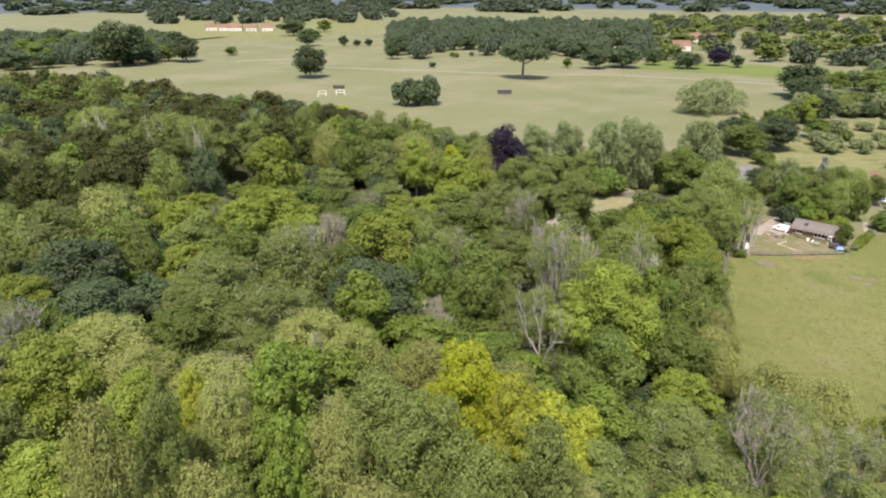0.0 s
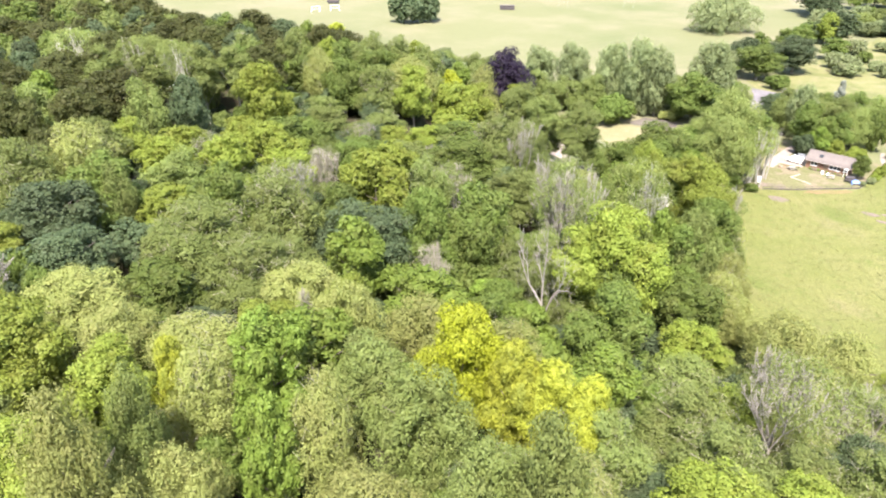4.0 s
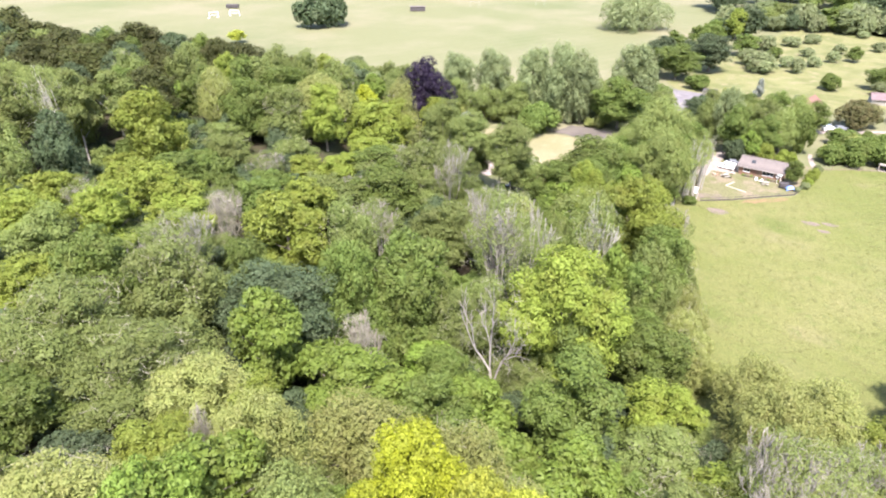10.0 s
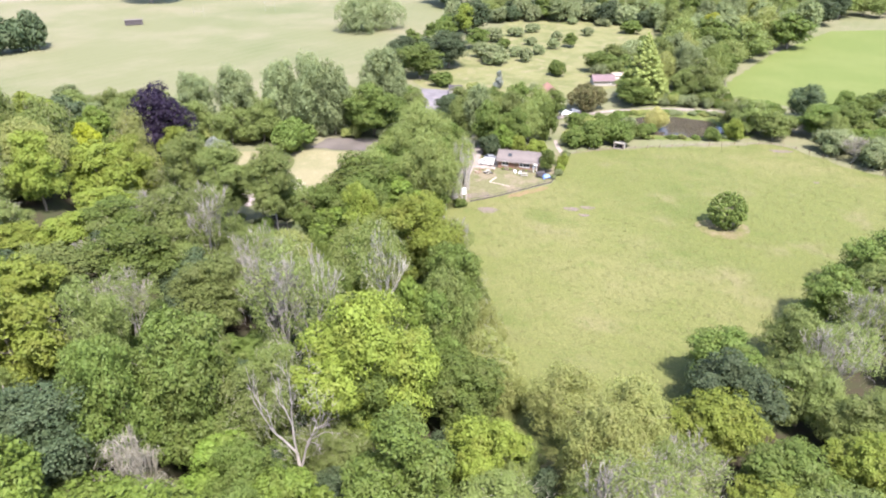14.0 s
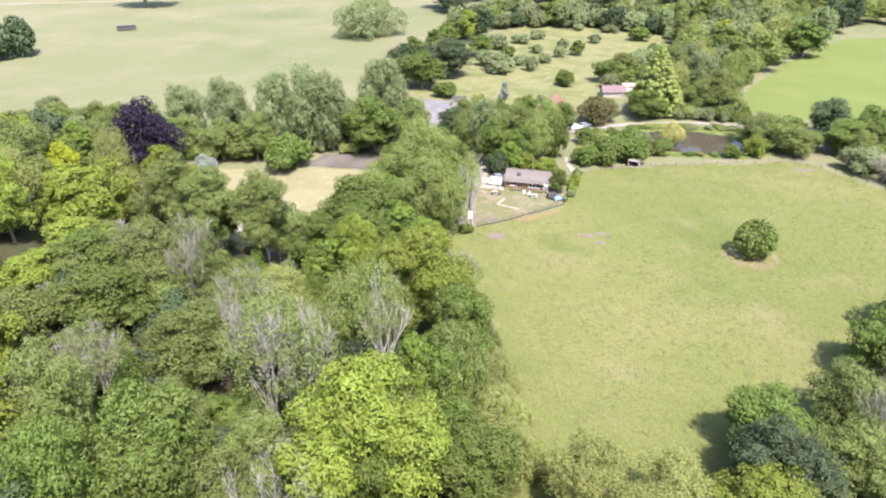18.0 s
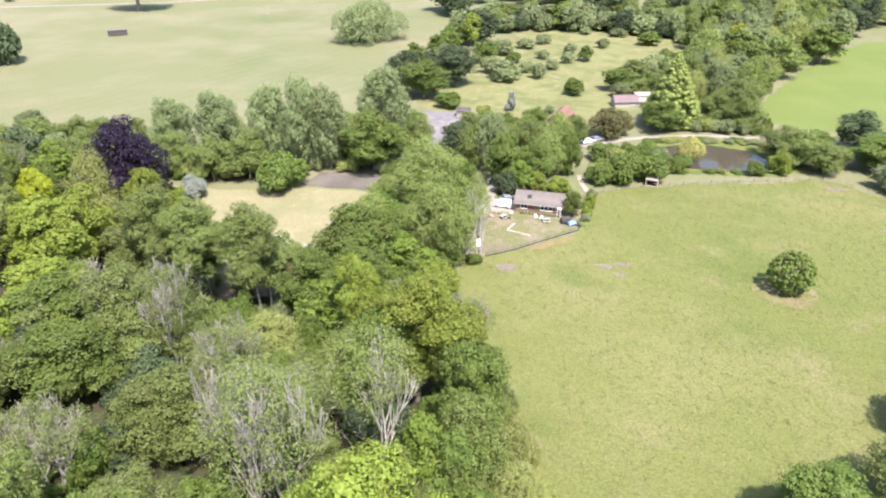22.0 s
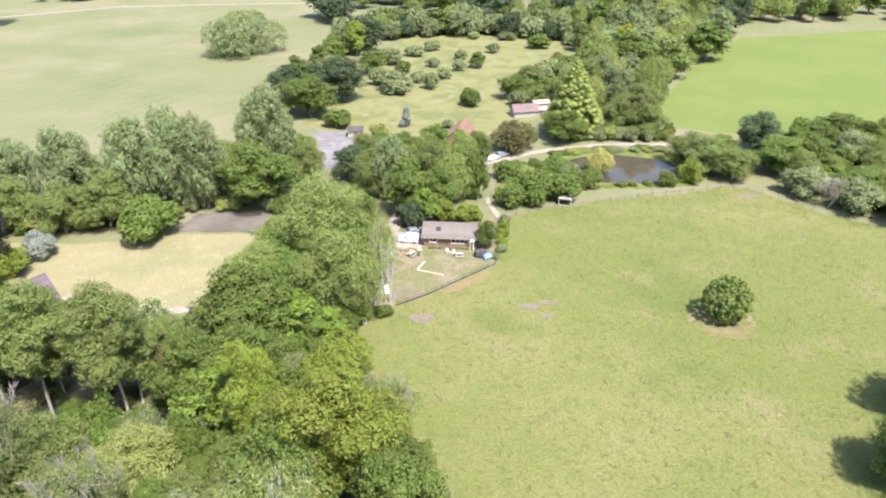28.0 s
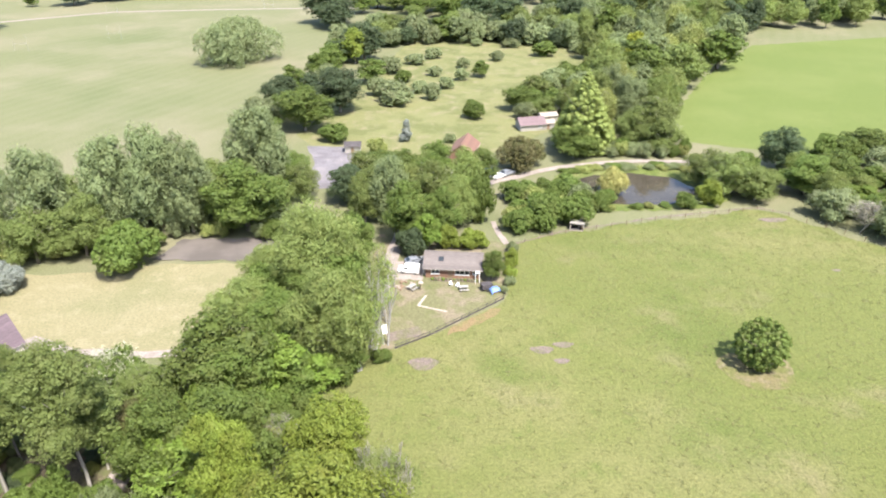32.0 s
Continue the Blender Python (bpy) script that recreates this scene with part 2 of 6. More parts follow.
def part(name, bm, material, parent=None, label="", smooth=False):
    me = bpy.data.meshes.new(name)
    bm.to_mesh(me)
    bm.free()
    me.materials.append(material)
    if smooth:
        me.polygons.foreach_set("use_smooth", [True] * len(me.polygons))
    ob = new(name, me)
    ob.parent = parent
    return tagged(ob, label)


WOOD = [(-160, -110), (70, -110), (48, -30), (32, 4), (4, 12), (-3, 36), (-9, 54), (-14, 60), (-30, 60), (-54, 62), (-62, 78), (-80, 84), (-96, 98), (-160, 70)]
WEST_WOOD = [(-160, -110), (-330, -80), (-340, 40), (-262, 78), (-200, 98), (-125, 108), (-98, 98), (-160, 70)]
EAST_WOOD = [(30, 14), (46, 26), (58, 48), (68, 66), (112, 78), (120, 0), (70, -80), (50, -36), (40, 0)]
MEADOW = [(0, 11), (-6, 34), (-10, 52), (-14, 58), (-24, 68), (-20, 80), (-13, 88), (-7.4, 86.5), (1.5, 92.3), (10.6, 100.6), (13.8, 122), (25, 126.5), (45, 132.5), (68.6, 138), (74, 134.5), (86.5, 120), (112, 100), (118, 76), (66, 64), (56, 46), (44, 28), (32, 10)]

# One sheet of ground, fine near the way and coarse towards the horizon.
xs = np.r_[-4800, -3000, -2000, -1400, -1000, -700, np.arange(-500, -170, 15), np.arange(-170, 130, 3.0), np.arange(130, 420, 15), 500, 700, 1000, 1500, 2500, 4800]
ys = np.r_[-2500, -1200, -600, -300, np.arange(-200, -110, 15), np.arange(-110, 190, 3.0), np.arange(190, 600, 15), 700, 850, 1000, 1300, 1700, 2300, 3200, 4850]
gx, gy = np.meshgrid(xs, ys, indexing="ij")
gz = land(gx, gy)
nx, ny = gx.shape
idx = np.arange(nx * ny).reshape(nx, ny)
quads = np.stack([idx[:-1, :-1], idx[1:, :-1], idx[1:, 1:], idx[:-1, 1:]], -1).reshape(-1, 4)
ground_mat, N, L, bsdf, turf = ground_material(
    "parkland_turf", [(0.112, 0.117, 0.059), (0.144, 0.135, 0.083), (0.090, 0.103, 0.046)],
    [(0.02, 0.42, 0.66), (0.011, 0.5, 0.7)], 0.12, stretch=(1, 1, 1), stripes=(0.055, radians(24), 0.2, (0.144, 0.136, 0.084)))
cover = N.new("ShaderNodeAttribute")
cover.attribute_name = "woodland"
soil = blend(N, L, ramp(N, L, noise_node(N, L, N["Texture Coordinate"].outputs["Object"], 0.35, 5), 0.35, 0.65), (0.040, 0.032, 0.021), (0.036, 0.042, 0.018))
L.new(blend(N, L, cover.outputs["Fac"], turf, soil), bsdf.inputs["Base Color"])
ground = new("ground", np_mesh("ground", np.stack([gx, gy, gz], -1).reshape(-1, 3), quads, ground_mat, True))
tagged(ground, "pale mown parkland turf with brown leaf litter under the wood", "ground", kind="structure")
woody = (inside(WOOD, gx, gy) | inside(WEST_WOOD, gx, gy) | inside(EAST_WOOD, gx, gy)).astype(float).ravel()
ground.data.attributes.new("woodland", "FLOAT", "POINT").data.foreach_set("value", woody)


def sheet(name, poly, mat, z, label, category, ragged=0.6, step=2.5, kind="structure"):
    """A flat piece of ground with a slightly ragged edge, laid over the ground."""
    rng = random.Random(len(name) * 7 + len(poly))
    ring = []
    for (ax, ay), (bx, by) in zip(poly, poly[1:] + poly[:1]):
        n = max(1, int(math.hypot(bx - ax, by - ay) / step))
        for i in range(n):
            f = i / n
            j = ragged if i else ragged * 0.3
            ring.append((ax + (bx - ax) * f + rng.uniform(-j, j), ay + (by - ay) * f + rng.uniform(-j, j)))
    bm = bmesh.new()
    face = bm.faces.new([bm.verts.new((x, y, z)) for x, y in ring])
    if face.normal.z < 0 or sum((a[0] - b[0]) * (a[1] + b[1]) for a, b in zip(ring, ring[1:] + ring[:1])) > 0:
        face.normal_flip()
    bmesh.ops.triangulate(bm, faces=bm.faces[:])
    return tagged(part(name, bm, mat), label, category, kind=kind)


def stroke(points, width):
    """The outline of a band of that width along points."""
    left, right = [], []
    for i, (x, y) in enumerate(points):
        ax, ay = points[max(i - 1, 0)]
        bx, by = points[min(i + 1, len(points) - 1)]
        d = math.hypot(bx - ax, by - ay)
        nx_, ny_ = -(by - ay) / d * width / 2, (bx - ax) / d * width / 2
        left.append((x + nx_, y + ny_))
        right.append((x - nx_, y - ny_))
    return left + right[::-1]


meadow_mat = ground_material("meadow_grass", [(0.097, 0.108, 0.033), (0.124, 0.123, 0.048), (0.080, 0.097, 0.027), (0.138, 0.125, 0.062), (0.086, 0.102, 0.030)],
                             [(0.018, 0.42, 0.6), (0.035, 0.48, 0.66), (0.075, 0.54, 0.72), (0.3, 0.52, 0.75)], 0.4)[0]
lawn_mat = ground_material("dry_lawn", [(0.176, 0.158, 0.092), (0.148, 0.141, 0.076), (0.200, 0.178, 0.110)], [(0.08, 0.4, 0.65), (0.3, 0.5, 0.7)], 0.12, stripes=(0.5, radians(75), 0.25, (0.157, 0.141, 0.083)))[0]
rough_mat = ground_material("rough_grass", [(0.135, 0.135, 0.060), (0.100, 0.108, 0.042), (0.165, 0.148, 0.085)], [(0.08, 0.45, 0.6), (0.2, 0.5, 0.7)], 0.5)[0]
crop_mat = ground_material("sown_grass", [(0.088, 0.112, 0.030), (0.104, 0.124, 0.038)], [(0.03, 0.4, 0.7)], 0.2, stripes=(0.12, radians(-35), 0.2, (0.095, 0.115, 0.033)))[0]
garden_mat = ground_material("garden_lawn", [(0.112, 0.109, 0.056), (0.151, 0.126, 0.087), (0.094, 0.099, 0.042)], [(0.18, 0.45, 0.6), (0.3, 0.5, 0.7)], 0.2)[0]
gravel_mat = ground_material("pale_gravel", [(0.230, 0.197, 0.178), (0.187, 0.160, 0.140)], [(0.5, 0.4, 0.7)], 0.3)[0]
yard_mat = ground_material("worn_tarmac", [(0.137, 0.126, 0.136), (0.108, 0.099, 0.105), (0.173, 0.156, 0.161)], [(0.3, 0.4, 0.7), (0.12, 0.5, 0.7)], 0.15)[0]
bare_mat = ground_material("bare_earth", [(0.137, 0.109, 0.095), (0.108, 0.102, 0.059)], [(0.4, 0.4, 0.65)], 0.4)[0]
sheet("meadow", MEADOW, meadow_mat, 0.03, "rough yellow-green meadow of uncut grass", "meadow", 0.9)
sheet("lawn", [(-88, 110), (-78, 95), (-66, 88.5), (-45, 85), (-27, 90), (-30, 106), (-36, 113.6), (-52, 113.8), (-70, 109.5)], lawn_mat, 0.03, "dry straw-coloured mown lawn", "lawn", 0.4)
sheet("rough_pasture", [(-42, 190), (-34, 178), (-22, 158), (0, 158), (14, 176), (34, 196), (50, 222), (64, 262), (52, 314), (30, 326), (-15, 324), (-30, 250), (-34, 215)], rough_mat, 0.03, "rough pasture dotted with scrub", "pasture")
sheet("sown_field", [(69, 204), (67, 184), (99, 172), (121, 172), (260, 172), (380, 260), (380, 352), (206, 334), (138, 316), (96, 256)], crop_mat, 0.03, "smooth bright green sown field", "field")
sheet("garden", [(-11.5, 87), (-7.4, 86.3), (1.5, 92.6), (10.4, 101), (13.6, 122), (0, 126), (-13, 126), (-14, 100)], garden_mat, 0.06, "dry worn garden lawn of the bungalow", "lawn", 0.15)
sheet("drive", stroke([(-10.6, 103), (-10.4, 110), (-9.6, 118), (-8.6, 126), (-9, 136)], 2.6), gravel_mat, 0.09, "pale gravel drive beside the bungalow", "drive", 0.15)
sheet("forecourt", [(-9.5, 107.5), (-3.6, 107.5), (-3.6, 114.5), (-9.5, 114.5)], gravel_mat, 0.10, "pale gravel forecourt under the parked car", "drive", 0.2, 1.0)
sheet("pond_track", stroke([(6, 149), (13, 155), (19, 158), (25, 162), (31, 164.5), (40, 167), (50, 168.4), (62, 168), (72, 166)], 2.2), gravel_mat, 0.09, "pale gravel track curving round the pond", "track", 0.2)
sheet("yard", [(-37, 180), (-24, 179), (-22.5, 168), (-25, 163), (-24, 150), (-31.5, 150), (-33, 168)], yard_mat, 0.09, "grey worn tarmac yard", "yard", 0.3)
sheet("cottage_court", [(-64, 90), (-56, 86.5), (-52, 82), (-55, 76), (-64, 80), (-68, 86)], gravel_mat, 0.09, "pale gravel court beside the purple-roofed cottage", "drive", 0.3)
sheet("lawn_drive", stroke([(-57, 85.5), (-50, 85.8), (-45, 85), (-39, 85.8)], 1.7), gravel_mat, 0.09, "pale gravel drive along the lawn's edge", "drive", 0.2)
sheet("wood_track", stroke([(-54, 80), (-46, 79), (-40, 76), (-37, 68), (-39, 58)], 3.0), gravel_mat, 0.10, "pale gravel track entering the wood", "track", 0.3)
litter_mat = ground_material("leaf_litter", [(0.095, 0.078, 0.052), (0.12, 0.098, 0.066), (0.075, 0.085, 0.032)], [(0.3, 0.4, 0.65), (0.15, 0.5, 0.7)], 0.5)[0]
sheet("leaf_litter", [(-60, 59), (-50, 57), (-42, 58), (-37, 62), (-41, 68), (-58, 70)], litter_mat, 0.05, "dark leaf litter on the floor of the wood", "leaf litter", 0.6)
sheet("vegetable_patch", stroke([(-8.6, 89.5), (-3.5, 91.5)], 2.6), bare_mat, 0.09, "dug brown bed inside the garden fence", "garden bed", 0.2, 1.0)
for bx, by, bw, bl in ((-2.9, 82.8, 1.6, 2.2), (15.1, 86.3, 1.0, 1.8), (18.5, 87.6, 0.8, 1.6), (17.7, 83.5, 0.7, 1.2), (69.9, 132.7, 1.1, 3.0), (72.4, 111, 0.5, 0.8)):
    ring = [(bx + bl * math.cos(a) * (1 + 0.2 * math.sin(3 * a)), by + bw * math.sin(a)) for a in np.linspace(0, 2 * math.pi, 14)[:-1]]
    sheet("bare_patch", ring, bare_mat, 0.06, "bare grey-brown patch in the meadow grass", "bare earth", 0.15, 1.0)


ring = [(45.9 + (5.3 + 0.5 * math.sin(3 * a)) * math.cos(a), 81.3 + (4.9 + 0.4 * math.cos(2 * a)) * math.sin(a)) for a in np.linspace(0, 2 * math.pi, 26)[:-1]]
sheet("worn_ground", ring, ground_material("trodden_turf", [(0.128, 0.110, 0.056), (0.100, 0.104, 0.036), (0.150, 0.128, 0.078)], [(0.35, 0.42, 0.6), (0.6, 0.5, 0.7)], 0.4)[0], 0.05, "trodden brown ground round the lone tree", "bare earth", 0.5, 0.9)


def water(name, poly, tint, label):
    m, N, L, b = nodes_of(name)
    tc = N.new("ShaderNodeTexCoord")
    f = noise_node(N, L, tc.outputs["Object"], 0.15, 4)
    L.new(blend(N, L, ramp(N, L, f, 0.35, 0.65), tint, tuple(0.75 * c for c in tint)), b.inputs["Base Color"])
    b.inputs["Roughness"].default_value, b.inputs["IOR"].default_value = 0.06, 1.33
    bp = N.new("ShaderNodeBump")
    bp.inputs["Strength"].default_value, bp.inputs["Distance"].default_value = 0.12, 0.05
    L.new(noise_node(N, L, tc.outputs["Object"], 1.4, 3), bp.inputs["Height"])
    L.new(bp.outputs[0], b.inputs["Normal"])
    return sheet(name, poly, m, 0.11, label, "water", 0.5, 1.5)


water("pond", [(28.5, 149), (31, 143.5), (38, 141), (47, 140.5), (55, 142), (59, 149), (55, 157), (46, 160), (36, 158), (30, 154)], (0.055, 0.047, 0.036), "still brown pond mirroring the pale sky")
water("muddy_pond", [(-55, 115.2), (-45, 114.8), (-34, 114.6), (-30, 118), (-34, 124), (-52, 124)], (0.128, 0.112, 0.102), "muddy brown pond at the foot of the poplars")


# ---- trees ----
def tube(path, radii, sides=5):
    """Vertices and faces of a tapered limb along path."""
    path = [Vector(p) for p in path]
    V, Fc = [], []
    for i, p in enumerate(path):
        d = (path[min(i + 1, len(path) - 1)] - path[max(i - 1, 0)]).normalized()
        u = d.orthogonal().normalized()
        w = d.cross(u)
        for k in range(sides):
            a = 2 * math.pi * k / sides
            V.append(p + (u * math.cos(a) + w * math.sin(a)) * radii[i])
    for i in range(len(path) - 1):
        for k in range(sides):
            a, b = i * sides + k, i * sides + (k + 1) % sides
            Fc.append((a, b, b + sides, a + sides))
    return V, Fc


def tubes_mesh(name, limbs, mat, sides=5):
    V, Fc = [], []
    for path, radii in limbs:
        v, f = tube(path, radii, sides)
        Fc += [tuple(i + len(V) for i in q) for q in f]
        V += v
    return np_mesh(name, [tuple(v) for v in V], Fc, mat, True)


def branch_out(rng, base, way, length, radius, depth, out, spread=0.55, lift=0.15, forks=(2, 3), shrink=0.72, wobble=0.18):
    """A bough that forks again and again; out collects (path, radii)."""
    path, p, d = [base], Vector(base), Vector(way).normalized()
    segs = 3 if depth > 2 else 2 if depth else 1
    for _ in range(segs):
        d = (d + Vector((rng.uniform(-wobble, wobble), rng.uniform(-wobble, wobble), rng.uniform(-wobble, wobble) + lift * 0.3))).normalized()
        p = p + d * (length / segs)
        path.append(tuple(p))
    out.append((path, [radius * (1 - 0.4 * i / segs) for i in range(segs + 1)]))
    if depth <= 0:
        return
    for _ in range(rng.randint(*forks)):
        side = Vector((rng.uniform(-1, 1), rng.uniform(-1, 1), rng.uniform(-0.5, 0.9)))
        nd = (d + side.normalized() * spread * rng.uniform(0.7, 1.3) + Vector((0, 0, lift))).normalized()
        at = path[-1] if rng.random() < 0.7 else path[-2]
        branch_out(rng, at, nd, length * shrink * rng.uniform(0.8, 1.15), radius * 0.58, depth - 1, out, spread, lift, forks, shrink, wobble)


PROFILE = {
    "dome": lambda h: math.sin(math.pi * (0.16 + 0.76 * h)) ** 0.6,
    "broad": lambda h: math.sin(math.pi * (0.22 + 0.74 * h)) ** 0.5,
    "column": lambda h: math.sin(math.pi * (0.08 + 0.86 * h)) ** 0.45,
    "cone": lambda h: max(0.06, (1 - h) ** 0.85) * (0.75 + 0.25 * min(1, h * 6)),
    "mound": lambda h: math.sqrt(max(0.0, 1 - (h * 0.97) ** 2)),
    "ball": lambda h: math.sin(math.pi * (0.1 + 0.82 * h)) ** 0.5,
}


ICO = bmesh.new()
bmesh.ops.create_icosphere(ICO, subdivisions=1, radius=1)
ICO_V = np.array([v.co[:] for v in ICO.verts])
ICO_F = np.array([[v.index for v in f.verts] for f in ICO.faces])
ICO.free()


def unit(a):
    return a / np.linalg.norm(a, axis=1, keepdims=True)


def crown_mesh(name, mat, seed, R, H, base, shape="dome", lobes=36, lobe=0.34, leaves=4200, leaf=0.44, aspect=0.7, droop=0.0, spill=0.15, core=True, bottom=-0.75, flat=0.85, rays=False, low=False, tuft=0.0, rise=0.4):
    """A crown of a few great boughs, each covered with many small tufts, each tuft a cloud of leaf sprays; larger sprays fill the inside."""
    g = np.random.RandomState(seed)
    fine = lobe <= 0.16
    boughs = lobes if fine else max(7, lobes // 4)
    C, Rr = [], []
    for i in range(boughs):
        h = (i + g.uniform(0.1, 0.9)) / boughs
        h = 1 - math.sqrt(1 - h) if low else h
        w = PROFILE[shape](h)
        a = i * 2.39996 + g.uniform(-0.5, 0.5)
        r = (lobe if fine else 0.36 + 0.35 * lobe) * R * g.uniform(0.75, 1.2) * (0.55 + 0.45 * w)
        far = max(0.0, w * R * g.uniform(0.92, 1.08) - r * 0.85) * (1 if i % 4 else 0.45)
        C.append((far * math.cos(a), far * math.sin(a), base + r * 0.6 + h * max(H - base - 1.35 * r, 0.1)))
        Rr.append(r)
    C, Rr = np.array(C), np.array(Rr)
    S = g.uniform(0.8, 1.2, size=(boughs, 3)) * (1, 1, flat)
    if not fine:
        # tufts over the boughs' outer faces
        size = tuft or min(max(0.125 * R, 0.4), 1.1)
        want = int(min(640, 5 * (Rr ** 2).sum() / size ** 2))
        k = g.choice(boughs, size=want * 6, p=Rr ** 2 / (Rr ** 2).sum())
        d = unit(g.normal(size=(len(k), 3)) + (0, 0, 0.35))
        keep = d[:, 2] > bottom - 0.4 * g.rand(len(k))
        d, k = d[keep], k[keep]
        p = C[k] + d * (Rr[k] * (0.84 + 0.18 * g.rand(len(k))))[:, None] * S[k]
        gap = np.linalg.norm((p[:, None] - C[None]) / S[None], axis=2) / Rr[None]
        gap[np.arange(len(k)), k] = 9
        ok = np.where(gap.min(1) > 0.86)[0][:want]
        T, Td = p[ok], d[ok]
        Tr = size * g.uniform(0.6, 1.35, len(ok))
        k = g.choice(len(T), size=leaves, p=Tr ** 2 / (Tr ** 2).sum())
        d = unit(g.normal(size=(leaves, 3)) + 0.75 * Td[k] + (0, 0, 0.35))
        push = 0.55 + 0.55 * g.rand(leaves) ** 0.7 + spill * 1.8 * g.rand(leaves) * (g.rand(leaves) < 0.3)
        p = T[k] + d * (Tr[k] * push)[:, None] * (1, 1, 0.82 if flat < 1 else 2.0)
        inner = int(leaves * 0.3) if core else 0
        k = g.choice(boughs, size=inner, p=Rr ** 2 / (Rr ** 2).sum())
        di = unit(g.normal(size=(inner, 3)) + (0, 0, 0.3))
        p = np.concatenate([p, C[k] + di * (Rr[k] * g.uniform(0.4, 0.82, inner))[:, None] * S[k]])
        d = np.concatenate([d, di])
    else:
        k = g.choice(boughs, size=int(leaves * 2.2), p=Rr ** 2 / (Rr ** 2).sum())
        d = unit(g.normal(size=(len(k), 3)) + (0, 0, 0.25))
        keep = d[:, 2] > bottom - 0.5 * g.rand(len(k))
        d, k = d[keep][:leaves], k[keep][:leaves]
        push = 0.9 + 0.12 * g.rand(len(k)) + spill * 1.5 * g.rand(len(k)) * (g.rand(len(k)) < 0.34)
        p = C[k] + d * (Rr[k] * push)[:, None] * S[k]
    n = unit(d + g.normal(size=d.shape) * 0.36 + (0, 0, 0.25))
    t = g.normal(size=d.shape)
    if rays:
        t = d + g.normal(size=d.shape) * 0.45 + (0, 0, rise)
    elif droop:
        t = t * (1 - droop) + d * 0.35 + np.array((0.0, 0.0, -1.6 * droop))
    t = unit(t - n * (t * n).sum(1, keepdims=True))
    s = np.cross(n, t)
    size = leaf * g.uniform(0.6, 1.3, size=(len(p), 1))
    if not fine:
        size[leaves:] *= 1.9
    V = [np.stack([p - t * size * 0.5 - s * size * aspect * 0.5, p - t * size * 0.42 + s * size * aspect * 0.5, p + t * size * 0.75 + n * size * 0.12], 1).reshape(-1, 3)]
    Fc = [np.arange(len(V[0])).reshape(-1, 3)]
    if core and fine:
        V += [ICO_V * (r * 0.76) * sc + c for c, r, sc in zip(C, Rr, S)]
        Fc += [ICO_F + len(V[0]) + i * len(ICO_V) for i in range(boughs)]
    return tri_mesh(name, np.concatenate(V), np.concatenate(Fc), mat)


def trunk_limbs(seed, R, H, base, thick, lean=0.0):
    rng = random.Random(seed)
    top = H * 0.62
    trunk = [(0, 0, -1.0)] + [(lean * z / H + rng.uniform(-0.12, 0.12), rng.uniform(-0.12, 0.12), z) for z in np.linspace(0.5, top, 5)]
    radii = [thick * 1.35, thick * 1.1, thick * 0.9, thick * 0.75, thick * 0.6, thick * 0.4]
    limbs = []
    for i in range(7):
        a, z = i * 2.4 + rng.uniform(-0.4, 0.4), rng.uniform(0.3, 0.62) * H
        r = R * rng.uniform(0.5, 0.8)
        limbs.append(([(lean * z / H, 0, z), (r * 0.45 * math.cos(a), r * 0.45 * math.sin(a), z + H * 0.07), (r * math.cos(a), r * math.sin(a), min(H * 0.9, z + H * 0.2))],
                      [thick * 0.42, thick * 0.3, thick * 0.1]))
    return (trunk, radii), limbs


def make_tree(kind, name, label, leafmat, seed, R, H, base, thick=0.3, bark=None, extra=None, twigs=0, **crown):
    """Empty at the foot > trunk, branches, crown. Built far below the land and only copied from there."""
    root = new(name)
    root.empty_display_size = 0.5
    (tp, tr), limbs = trunk_limbs(seed, R, H, base, thick)
    for pname, mesh in (("trunk", tubes_mesh("trunk", [(tp, tr), *limbs], bark or BARK, 6)), ("crown", crown_mesh("crown", LEAF[leafmat], seed, R, H, base, **crown))):
        ob = new(pname, mesh)
        ob.parent = root
    if twigs:
        ob = new("twig_mass", crown_mesh("twig_mass", PINKWOOD, seed + 5, R * 0.96, H * 0.98, base + 0.2 * H, leaves=twigs, leaf=1.0, aspect=0.035, lobes=28, lobe=0.3, spill=0.9, core=False, rays=True, rise=0.9))
        ob.parent = root
        tagged(ob, "bare grey twigs standing out of the leaves", kind="stuff")
    if extra:
        ob = new("blossom", extra)
        ob.parent = root
        tagged(ob, "creamy white flower heads")
    tagged(root, label, "tree" if H > 6 else "shrub")
    return root, R, H


